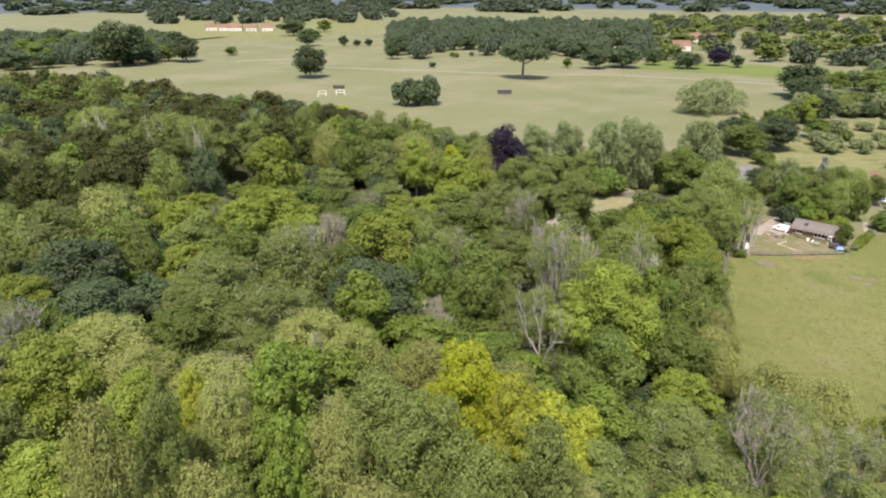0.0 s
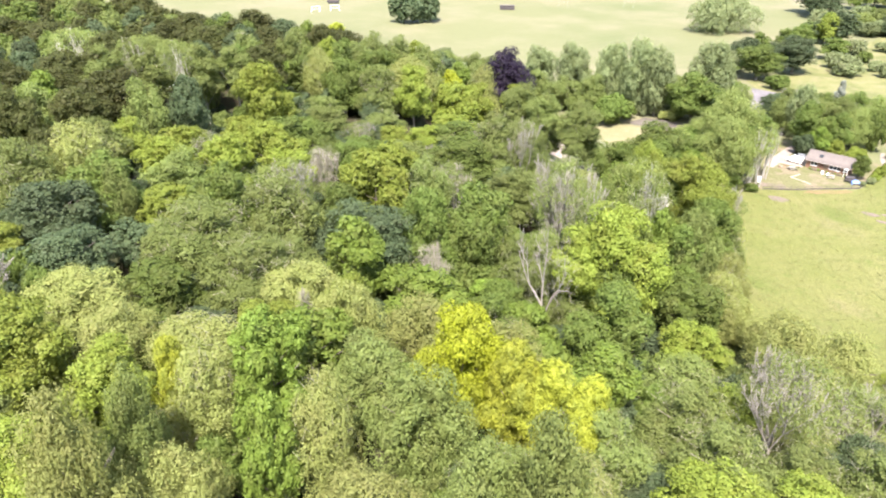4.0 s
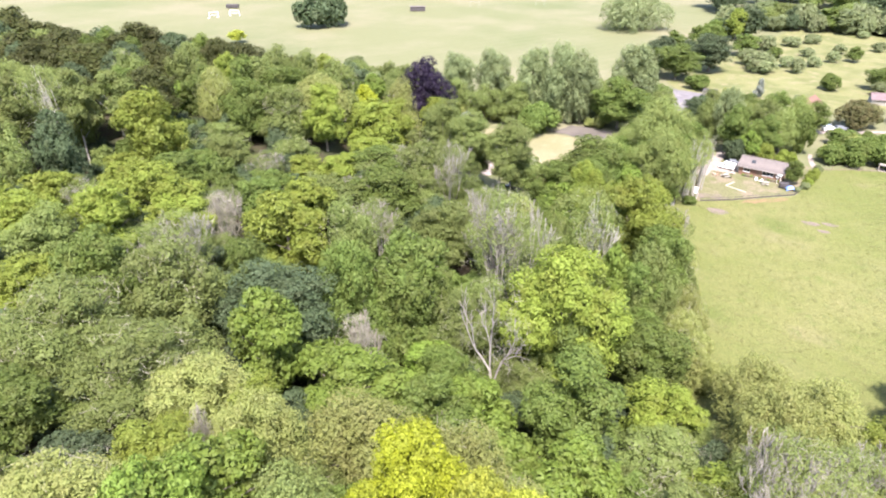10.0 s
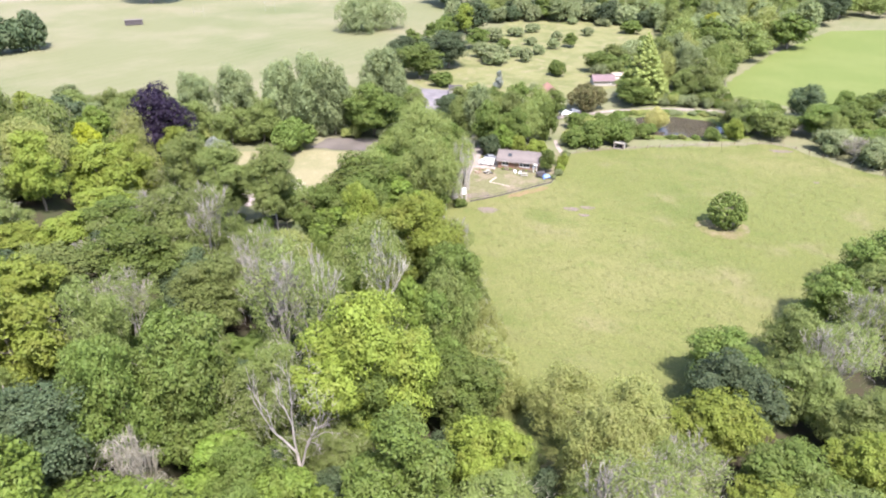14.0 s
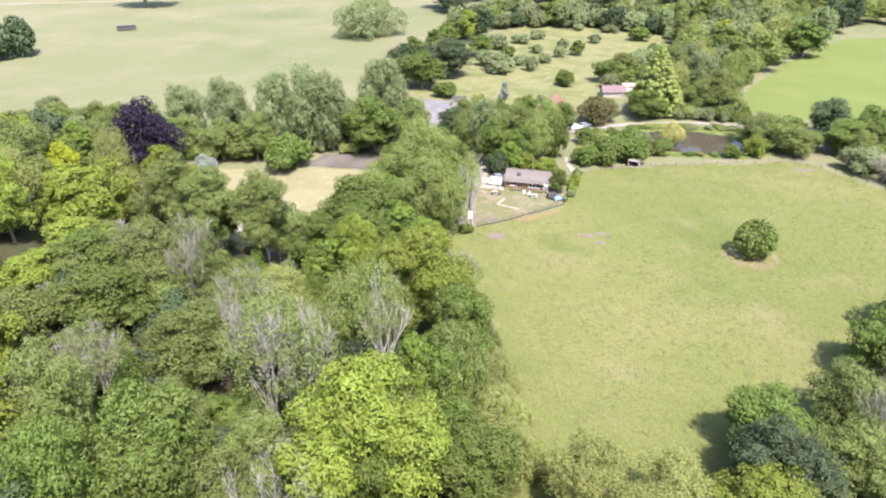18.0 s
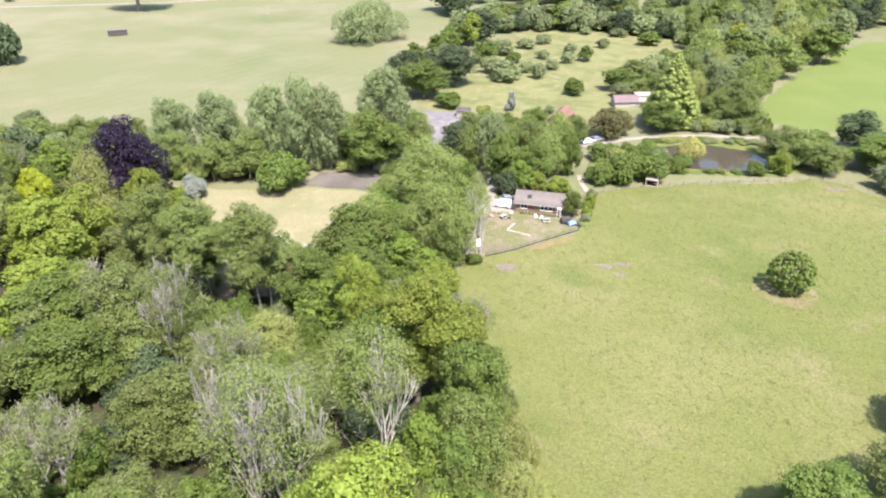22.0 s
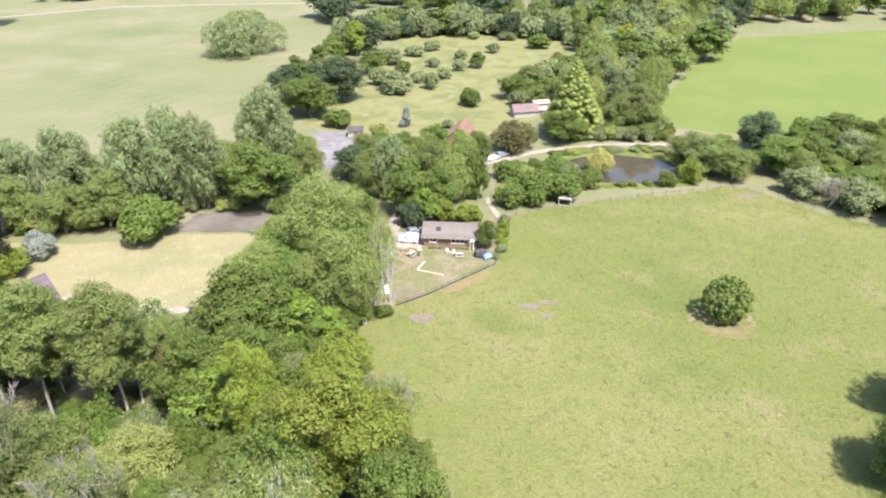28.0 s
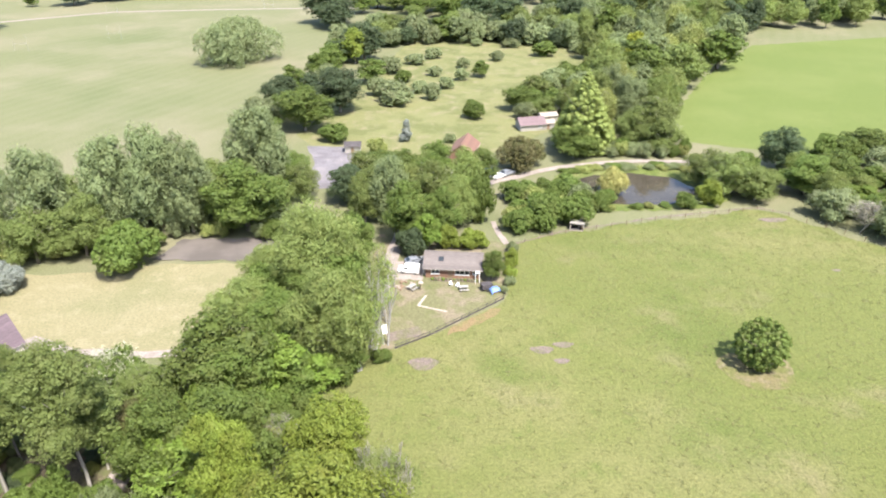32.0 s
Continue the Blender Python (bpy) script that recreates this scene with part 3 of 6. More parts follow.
def bare_limbs(seed, H, R, depth=5, spread=0.5, lift=0.25, thick=0.26, stems=1, forks=(2, 3)):
    """A bare skeleton: one trunk a stem, and each bough that leaves it with all its twigs."""
    rng, made = random.Random(seed), []
    for s in range(stems):
        a = rng.uniform(0, 6.28)
        off, lean = 0.5 * (stems > 1), 0.3 * (stems > 1)
        p, d, path = Vector((off * math.cos(a), off * math.sin(a), -0.8)), Vector((lean * math.cos(a), lean * math.sin(a), 1)).normalized(), []
        path.append(tuple(p))
        for _ in range(4):
            d = (d + Vector((rng.uniform(-0.12, 0.12), rng.uniform(-0.12, 0.12), 0.05))).normalized()
            p = p + d * H * 0.11
            path.append(tuple(p))
        made.append(("trunk", [(path, [thick * (1 - 0.12 * i) for i in range(5)])]))
        for k in range(rng.randint(3, 4)):
            side = Vector((math.cos(a + k * 2.1), math.sin(a + k * 2.1), 0.15))
            out = []
            branch_out(rng, path[4] if k < 2 else path[3], (d + side * spread * 1.2 + Vector((0, 0, lift))), H * 0.24, thick * 0.5, depth - 1, out, spread, lift, forks)
            made.append(("bough", out))
    pts = np.array([p for _, some in made for path, _ in some for p in path])
    sz, sr = H / pts[:, 2].max(), R / np.percentile(np.hypot(pts[:, 0], pts[:, 1]), 97)
    return [(n, [([(p[0] * sr, p[1] * sr, p[2] * sz) for p in path], [max(r, 0.022) for r in radii]) for path, radii in some]) for n, some in made]


PROTO = {}


def proto(kind, detail, items):
    PROTO[kind, detail] = items


def species(kind, name, label, leafmat, R, H, base, shape, variants=2, **kw):
    """Near, middle and far makes of one kind of tree."""
    thick, bark = kw.pop("thick", 0.3), kw.pop("bark", None)
    leaf, leaves, twigs = kw.pop("leaf", 0.44), kw.pop("leaves", 4300), kw.pop("twigs", 0)
    for det, (n, f, s) in {"hero": (1, 6.5, 0.46), "near": (variants, 3.7, 0.62), "mid": (variants, 2.4, 0.74), "far": (1, 0.6, 1.4), "dot": (1, 0.055, 4.2)}.items():
        proto(kind, det, [make_tree(kind, name, label, leafmat, 31 * len(kind) + 7 * i + ord(kind[0]) + len(det), R, H, base, thick, bark,
                                    shape=shape, leaves=int(leaves * f), leaf=leaf * s, twigs=twigs if det in ("hero", "near", "mid") and i % 2 == 0 else 0, **kw) for i in range(n)])


species("green", "oak_tree", "broad mid-green deciduous tree in full leaf", "green", 5.5, 15, 2.0, "dome", 3)
species("lime", "lime_tree", "yellow-green deciduous tree with a domed crown", "lime", 5.5, 15, 2.2, "dome", 3, lobe=0.30, lobes=44)
species("olive", "ash_tree", "grey-olive deciduous tree with a fine-leaved crown", "olive", 5.5, 14, 1.6, "broad", 3, leaf=0.36, leaves=5200, lobe=0.28, lobes=50, spill=0.3, twigs=420)
species("pale", "sallow_tree", "pale sage-green tree with feathery leaf sprays", "pale", 5.5, 13, 2.5, "broad", 2, leaf=0.40, aspect=0.5, lobe=0.26, lobes=54, spill=0.45, twigs=360)
species("dark", "holm_oak_tree", "dark blue-green tree with a dense crown", "dark", 5.5, 14, 2.0, "dome", 2, lobe=0.27, lobes=50)
species("gold", "golden_tree", "golden-yellow leaved tree, bright among the green", "gold", 4.5, 13, 2.5, "broad", 2, leaf=0.46, lobe=0.32, lobes=38, spill=0.3)
species("goldgreen", "golden_tree", "bright yellow-green domed tree beside the golden one", "goldgreen", 5.0, 13, 2.0, "broad", 1, lobe=0.26, lobes=50, spill=0.2)
species("bright", "sycamore_tree", "fresh bright-green large-leaved tree", "bright", 4.5, 14, 2.5, "column", 2, leaf=0.55, leaves=3200, spill=0.35, aspect=0.8)
species("willow", "willow_tree", "tall light-green willow with drooping sprays", "willow", 8.5, 17, 2.5, "broad", 2, leaf=0.62, aspect=0.34, rays=True, lobes=60, lobe=0.25, leaves=6500, spill=0.4)
species("poplar", "poplar_tree", "tall feathery grey-green poplar", "poplar", 5.0, 18, 2.0, "column", 2, flat=1.5, leaf=0.55, aspect=0.4, rays=True, rise=1.5, lobes=64, lobe=0.24, leaves=6000, spill=0.6, tuft=0.46)
species("purple", "copper_beech_tree", "large dark purple copper beech", "purple", 8.5, 22, 3.5, "broad", 1, leaf=0.55, lobes=60, lobe=0.25, leaves=6500, spill=0.25)
species("brown", "hawthorn_tree", "low bronze-tinged hawthorn by the track", "brown", 5.5, 8, 0.8, "broad", 1)
species("cone", "conifer_tree", "light yellow-green conical conifer", "cone", 7.5, 18, 0.3, "cone", 1, leaf=0.42, lobes=420, lobe=0.13, leaves=9000, aspect=0.5, low=True)
species("cedar", "cedar_tree", "dark spreading cedar with flat tiers", "dark", 16, 20, 6, "broad", 1, leaf=0.8, lobes=22, lobe=0.30, flat=0.28, thick=0.9)
species("shrub", "shrub", "rounded leafy green shrub in the grass", "green", 3.0, 4.6, 0.2, "ball", 2, leaf=0.36, leaves=2200, lobes=24, lobe=0.36, thick=0.12)
species("scrub", "shrub", "grey-green hawthorn scrub bush", "sage", 3.0, 4.4, 0.2, "ball", 2, leaf=0.32, leaves=2600, lobes=28, lobe=0.2, spill=0.75, thick=0.12)
species("paleshrub", "shrub", "light sage-green bush in the undergrowth", "pale", 3.0, 4.4, 0.2, "ball", 2, leaf=0.36, leaves=1900, lobes=22, lobe=0.36, spill=0.4, thick=0.12)
species("limeshrub", "shrub", "fresh yellow-green leafy garden shrub", "lime", 3.0, 4.6, 0.2, "ball", 1, leaf=0.36, leaves=2000, lobes=22, lobe=0.36, thick=0.12)
species("darkshrub", "shrub", "dense dark evergreen shrub with a rounded top", "dark", 3.0, 4.6, 0.2, "ball", 1, leaf=0.34, leaves=2000, lobes=22, lobe=0.36, thick=0.12)
# Dark leaves put the shade in the gaps between crowns into colour.
species("holly", "holly_shrub", "undergrowth shrub, dark leaved for the shade between crowns", "dark", 3.0, 6.5, 0.2, "dome", 1, leaf=0.36, leaves=1700, lobes=22, lobe=0.36, spill=0.3, thick=0.12)
species("lone", "round_tree", "round clipped-looking green tree alone in the meadow", "lone", 4.3, 7.4, 0.3, "ball", 1, leaf=0.26, leaves=9000, lobes=330, lobe=0.1, spill=0.12)
species("round", "willow_clump", "huge rounded pale willow clump on the playing field", "sage", 17, 14, 0.1, "mound", 1, leaf=0.95, aspect=0.45, leaves=5000, lobes=56, lobe=0.2, tuft=1.25, spill=0.45, rays=True, bottom=-0.7)
species("glaucous", "shrub", "round silvery blue-grey conifer bush on the lawn", "glaucous", 3.2, 5.0, 0.1, "ball", 1, leaf=0.34, leaves=2600, lobes=30, lobe=0.32, thick=0.12)
species("spruce", "spruce_tree", "small silvery blue spruce on rough grass", "glaucous", 2.4, 7, 0.3, "cone", 1, leaf=0.4, lobes=36, lobe=0.24, leaves=1600, thick=0.12)
species("wheat", "shrub", "straw-tipped yellow-green willow bush in the pond", "straw", 3.6, 5, 0.1, "ball", 1, leaf=0.5, aspect=0.35, droop=0.3, lobes=24, lobe=0.34, leaves=2200, spill=0.5, thick=0.12)

species("slender", "ash_tree", "tall slender ash with a bare grey stem", "olive", 4.4, 20, 7.5, "dome", 2, thick=0.2, bark=GREYBARK, leaf=0.38, leaves=4200, lobe=0.3, lobes=38, spill=0.4)
species("dusk", "oak_tree", "dull olive tree on a tall bare stem, darkened for cloud shade", "dusk", 5.5, 16, 6.5, "dome", 2, thick=0.26, bark=GREYBARK, lobe=0.3, lobes=40, spill=0.3)
# Crowns for the distance, with haze painted into their leaves.
species("far", "oak_tree", "tree far off in the valley, leaf colour greyed for haze", "far", 12, 15, 1.0, "broad", 1, leaf=1.1, leaves=2200, lobes=26, lobe=0.34, spill=0.3)
proto("elder", "near", [make_tree("elder", "elder_shrub", "elder bush covered in creamy flower heads", "green", 77, 4.6, 6.5, 0.2, 0.12, None,
                                  crown_mesh("blossom", LEAF["blossom"], 77, 4.75, 6.7, 0.3, shape="ball", leaves=2600, leaf=0.17, aspect=0.9, core=False), shape="ball", leaf=0.36, leaves=3000, lobes=30, lobe=0.33)])
proto("elder", "mid", PROTO["elder", "near"])


def bare_tree(kind, name, label, mat, variants, crown=None, sides=3, **kw):
    made = []
    for i in range(variants):
        seed = 100 + 13 * i + len(label)
        root = new(name)
        H, R = kw["H"], kw["R"]
        for pname, some in bare_limbs(seed, **{a: b for a, b in kw.items() if a != "fuzz"}):
            ob = new(pname, tubes_mesh(pname, some, mat, 6 if pname == "trunk" else sides))
            ob.parent = root
        ob = new("twig_mass", crown_mesh("twig_mass", mat, seed + 1, R * 0.95, H, H * 0.34, shape="broad", leaves=kw.pop("fuzz") if i == variants - 1 else kw["fuzz"], leaf=1.0, aspect=0.03, lobes=40, lobe=0.3, spill=0.9, core=False, rays=True))
        ob.parent = root
        tagged(ob, kind="stuff")
        if crown:
            ob = new("crown", crown_mesh("crown", LEAF[crown[0]], seed, R, H, H * crown[3], leaves=crown[1], leaf=0.21, lobes=40, lobe=0.26, spill=0.7, core=False, shape=crown[2]))
            ob.parent = root
        made.append((tagged(root, label, "tree"), R, H))
    for det in ("hero", "near", "mid", "far"):
        proto(kind, det, made)


bare_tree("dead", "dead_tree", "dead bleached tree with bare broken branches", DEADWOOD, 2, H=15, R=4.6, depth=5, spread=0.75, lift=0.02, thick=0.38, fuzz=420)
bare_tree("pink", "dead_tree", "dead pinkish-grey tree thick with bare twigs", PINKWOOD, 2, H=14, R=2.6, depth=6, spread=0.42, lift=0.25, thick=0.15, stems=2, fuzz=1500)
bare_tree("stem", "birch_tree", "slim birch with a pale stem at the garden's edge", STEMBARK, 2, crown=("willow", 1700, "column", 0.58), H=14, R=2.4, depth=3, spread=0.35, lift=0.35, thick=0.25, stems=2, fuzz=30)
bare_tree("twig", "dying_tree", "ash tree dying back, grey twigs with sparse leaves", DEADWOOD, 2, crown=("olive", 7500, "broad", 0.46), H=16, R=5.5, depth=6, spread=0.5, lift=0.22, thick=0.26, stems=3, fuzz=600)
bare_tree("birch", "birch_tree", "birch with forked white stems and thin foliage", BIRCHBARK, 2, crown=("willow", 5200, "broad", 0.62), H=16, R=5.2, depth=5, spread=0.55, lift=0.15, thick=0.32, stems=2, fuzz=160)
for items in list(PROTO.values()):
    for root, _, _ in items:
        root.location = (0, 0, -400)

placed = [(27, 128.5, 2.8)]   # the shelter's own ground
plant_rng = random.Random(5)


def plant(kind, x, y, R, H, group="trees of the wood", detail=None, z=None, dup=0.0, free=False):
    """One tree with its foot on the land; in the wood it reaches the canopy, unless it is free of it."""
    if dup and any(math.hypot(x - a, y - b) < dup * (R + c) for a, b, c in placed):
        return None
    if detail is None:
        detail = "near" if (-48 < x < 52 and y < 62) else "mid" if y < 215 and x > -170 else "far"
    root, R0, H0 = PROTO[kind, detail][plant_rng.randrange(len(PROTO[kind, detail]))]
    foot = float(land(x, y)) if z is None else z
    if group == "trees of the wood" and not free and -92 < x < 45 and -75 < y < 36 and foot + H > canopy(x, y) - 3.5:
        H = max(7.0, float(canopy(x, y)) - foot + plant_rng.uniform(-2.8, 1.1))
    sr, sz = R / R0, H / H0
    ob = copy_thing(root, pose(x, y, foot, 0, 0, plant_rng.uniform(0, 360)) @ Matrix.Diagonal((sr, sr * plant_rng.uniform(0.92, 1.08), sz, 1)))
    tagged(ob, group=group)
    placed.append((x, y, R))
    return ob


def plant_all(rows, group, **kw):
    for kind, x, y, R, H in rows:
        plant(kind, x, y, R, H, group, **kw)


# The wood, from the golden tree on the hill down to the meadow's edge: first the trees that stand out.
plant_all([("lime", -9.2, 9.0, 7.4, 22.2), ("bright", -22.5, -19.0, 6.0, 12.8), ("twig", -21.6, 16.5, 5.8, 23.0), ("goldgreen", -6.2, -32.8, 4.4, 17.6), ("gold", -0.4, -32.4, 3.4, 15.4), ("gold", 3.0, -31.0, 3.6, 14.4), ("gold", 6.0, -29.4, 3.0, 13.6), ("olive", 3.8, -41.6, 4.2, 10.4), ("pale", 9.8, -39.5, 4.6, 11.6), ("olive", -2.8, -40.8, 3.6, 9.6), ("pale", -21.4, -56.2, 3.4, 9.5), ("gold", -25.2, -51.8, 2.2, 12.6),
           ("lime", -12.0, 43.5, 7.2, 20.4), ("lime", -21.6, 51.0, 4.2, 18.6), ("olive", -39.0, -32.5, 6.8, 11.6), ("olive", -47.5, -34.0, 6.4, 13.0), ("bright", -18.8, -45.6, 3.8, 15.6), ("dark", -38.6, -12.4, 7.8, 14.0), ("birch", -13.6, 26.6, 5.4, 22.4), ("dead", -13.4, -3.4, 4.4, 21.0),
           ("slender", -50.5, 58, 5.2, 21.6), ("slender", -58.0, 60, 5.4, 22.4), ("slender", -40.4, 57.6, 5.0, 21.6)], "trees of the wood", free=True, detail="hero")
plant_all([("twig", -26.4, 25.6, 6.4, 16.7), ("pink", -25.5, -13.4, 2.8, 15),
           ("pink", -60, -0.5, 3, 17.1), ("lime", -68, 26.5, 4.6, 14.4), ("olive", 7.1, -48.7, 4.1, 19.1), ("olive", -3.5, -42.2, 4.5, 15.4), ("olive", 11.4, -46.6, 4.0, 19.0)], "trees of the wood")
plant_all([("pale", -13.6, -58.4, 3.4, 12), ("lime", -65.0, -4.1, 5.5, 12.3), ("lime", -62.6, -28, 5, 9.9), ("lime", -90.0, -19.6, 5.6, 11.9), ("green", -27.3, -0.3, 5.6, 18.9), ("lime", -92, 13, 5.8, 18), ("olive", -50.0, -31.6, 7.2, 11.7),
           ("green", -15.7, 41.3, 5.7, 16.0), ("olive", -39.1, -27.5, 4.9, 12.3), ("olive", -58, 20, 5.4, 15.2), ("olive", -47.4, 36.7, 6.2, 10.6), ("green", -50.6, 26.8, 6.5, 11.0), ("pale", 17.5, 1.3, 5, 17.6)], "trees of the wood")
plant_all([("green", -33, -5.5, 4.4, 15.7), ("lime", -65.5, 43.5, 5.8, 9.0), ("olive", -51.9, 43.7, 5.5, 11.4), ("olive", -36.2, 23.8, 5.5, 14.8), ("green", -3.5, 34.5, 5, 16),
           ("green", -31, 57.4, 5, 14.6), ("green", -23.3, 57.7, 5.2, 15.7), ("olive", -2.4, 23.1, 4.4, 17.2), ("green", -4, 20, 4.4, 15), ("green", -9, 10, 5.2, 17.9), ("green", -2, -6, 5.8, 16)], "trees of the wood")
plant_all([("pale", -31.2, -31.3, 5.2, 11.9), ("lime", -24.5, -30.1, 3.8, 12.7), ("green", -19, -7.1, 3.4, 11), ("green", -27.8, 0.5, 6.1, 19.3), ("pale", -47.9, -49.7, 5.9, 10.5),
           ("pale", -36.8, -51.2, 4.6, 12.0), ("olive", -17.4, -59.5, 2.9, 17.7), ("pale", -15.4, -64.8, 3.7, 20.2), ("pale", -20.8, -51.1, 3.6, 14.4), ("bright", -10, -53.1, 2.7, 14), ("pale", -8.4, -48.8, 3.4, 13)], "trees of the wood")
plant_all([("olive", -12.5, -38.6, 5.0, 13.6), ("pink", -24.4, -36.4, 1.2, 12.1), ("pale", -21.2, -33.7, 4.1, 12.6), ("olive", 8, -30.1, 4.2, 11), ("olive", 11.9, -16.9, 5.4, 11), ("olive", 16.8, -22.7, 4.9, 11),
           ("pale", 18.5, -3.5, 4.8, 12), ("twig", 20.0, -10.1, 5.5, 17.8), ("pale", 22.4, 13.1, 5, 11), ("lime", 5.5, 3.3, 4.6, 11), ("pale", -6.5, -25, 4.2, 12), ("pale", -0.5, -27, 3.4, 12), ("green", 1.1, 13, 5.9, 13), ("lime", -56.3, 13.1, 5, 16)], "trees of the wood")
plant_all([("lime", -71.0, -2.2, 6.0, 11.2), ("lime", -70.7, -12.3, 5.1, 12.3), ("lime", -78.3, -19.0, 5.0, 12.3), ("olive", -71.1, -21, 5, 17), ("twig", -78.4, -9.9, 3.5, 18), ("twig", -66.3, 4.9, 3.2, 19), ("dusk", -105, 23, 6.7, 17),
           ("olive", -84.6, 22.6, 5.4, 17), ("green", -80.3, 7.4, 5.5, 17), ("twig", -55.7, 26.8, 3.8, 16), ("lime", -74.9, 64.7, 6.4, 16), ("lime", -74.3, 85, 5, 15), ("olive", -63.6, 63.2, 6.2, 15)], "trees of the wood")
plant_all([("green", -46, -10, 4, 14), ("olive", -41.4, 5.7, 4.5, 16), ("twig", -73.1, 21.6, 3.5, 9.0), ("pale", -33, 43, 4.6, 9), ("dark", -56.6, -46.1, 5.8, 18), ("dark", -69.1, -41.6, 6.2, 11.3),
           ("green", -70.2, -33.0, 5.5, 13.1), ("dusk", -127.4, -10.3, 8.1, 17), ("dusk", -106, -12.1, 7.2, 17), ("olive", -67.2, -33, 2.5, 17), ("green", -68.5, 17.4, 4.9, 16), ("lime", -73.2, 55.8, 7, 15)], "trees of the wood")
plant_all([("olive", -61.7, 34.5, 5.3, 15), ("lime", -54.2, 31.4, 4.6, 15), ("olive", -49.3, 36.9, 5.5, 15), ("twig", -43.8, 38.6, 4.6, 16), ("brown", -36.4, 66, 4.2, 7),
           ("green", -26.4, 68.3, 5.6, 13), ("green", -60.4, 36.9, 6.4, 9.0), ("twig", -62.4, 45.5, 5.0, 9.2), ("olive", -8.3, 14.9, 3.4, 18.7), ("dark", 34.6, 18.9, 5.8, 14.0), ("olive", 46.2, 32.9, 4.9, 11)], "trees of the wood")
# Round the bungalow and the lawn.
plant_all([("willow", -21.6, 101.5, 8.2, 17.5), ("willow", -16, 82, 6.4, 16), ("stem", -8.8, 87.6, 2.0, 12), ("stem", -9.6, 90, 2.2, 13), ("stem", -8.9, 93.5, 1.8, 12), ("stem", -10.6, 84, 2.2, 13), ("stem", -10.0, 96, 2.0, 13), ("stem", -11.4, 87, 2.2, 14), ("stem", -12, 81, 2.2, 13), ("shrub", -9.2, 83.4, 1.4, 2.0), ("green", -19.4, 75, 3.4, 8), ("shrub", -15.4, 78, 2.6, 5), ("green", -13.4, 81, 2.6, 5.6), ("shrub", -21.6, 70.4, 2.4, 5), ("bright", -17.4, 76, 3.0, 6.5), ("green", -28.4, 71.6, 7.0, 16.0), ("bright", -22.6, 74.5, 4.4, 11), ("bright", -28, 56, 5.2, 11),
           ("slender", -47, 66, 3.6, 15), ("slender", -57, 69, 3.8, 15), ("slender", -52, 63.5, 3.4, 14), ("green", -36, 61, 3.0, 6), ("twig", -6, 52, 3.8, 12), ("green", -21, 52, 3.9, 9), ("wheat", -21.6, 64.4, 2.2, 4.6), ("olive", -40.2, 73.0, 3.4, 7), ("olive", -35.8, 69.4, 3.8, 8), ("shrub", -20.0, 67.0, 2.8, 5), ("shrub", -17.6, 70.0, 2.4, 4.6), ("twig", -19.6, 62.6, 2.8, 7), ("scrub", -31.4, 51.8, 3.4, 6)], "trees round the lawn")
plant_all([("shrub", -58.4, 112, 5.8, 8.4), ("green", -40, 128, 9.0, 15), ("poplar", -57, 127, 5.8, 21), ("poplar", -66, 127, 5.6, 19), ("poplar", -78, 123, 6.0, 18), ("olive", -76, 114, 5.6, 11), ("olive", -68, 117, 5.2, 12),
           ("poplar", -42, 148, 7.0, 19), ("poplar", -51, 127, 5.0, 19), ("purple", -82, 90, 7.8, 22), ("poplar", -92, 126, 6, 15), ("olive", -88, 116, 6, 11), ("goldgreen", -82, 98, 4.0, 7), ("lime", -86, 95, 3.5, 7)], "trees behind the lawn")
plant_all([("lone", 46.3, 82.5, 3.8, 7.4), ("round", -83, 284, 17.0, 16.5), ("glaucous", -76, 104, 3.2, 5)], "trees standing alone", detail="near")
plant_all([("green", -7, 122, 4.6, 13.5), ("green", 0, 124.5, 4.2, 11), ("bright", -3, 118.6, 2.6, 8), ("olive", -2, 136, 5.0, 12), ("green", 9, 152, 4.0, 9), ("dark", -21, 142, 5.0, 9), ("olive", -19, 150, 4.6, 9), ("darkshrub", -6, 117, 3.0, 5.5), ("limeshrub", 1, 120, 2.4, 5), ("limeshrub", 6, 120, 2.8, 4),
           ("green", 8.8, 107.4, 2.3, 6.2), ("olive", -14, 139, 4.8, 11), ("poplar", -11, 131, 4.0, 14), ("green", -16, 112, 4.0, 10), ("willow", 3, 130, 4.4, 11)], "trees behind the bungalow")
# Scrub on the rough pasture.
plant_all([("green", -40, 194, 8.4, 13), ("dark", -32, 212, 8.4, 14), ("dark", -32, 286, 9.0, 15), ("green", -26, 249, 5.6, 9), ("lime", -35, 280, 5.0, 14), ("dark", -54, 356, 10, 14), ("scrub", -16, 223, 6.0, 7), ("shrub", -30, 184, 4.2, 5),
           ("scrub", -15, 220, 4.6, 5), ("scrub", -3.6, 227, 3.2, 5.4), ("scrub", -8, 236, 3.0, 4), ("shrub", 9, 206, 3.6, 5.5), ("green", 13.8, 257.4, 3.6, 6.5), ("scrub", 6.8, 253, 2.8, 4.4), ("scrub", 8, 272, 3.0, 4)], "pasture scrub")
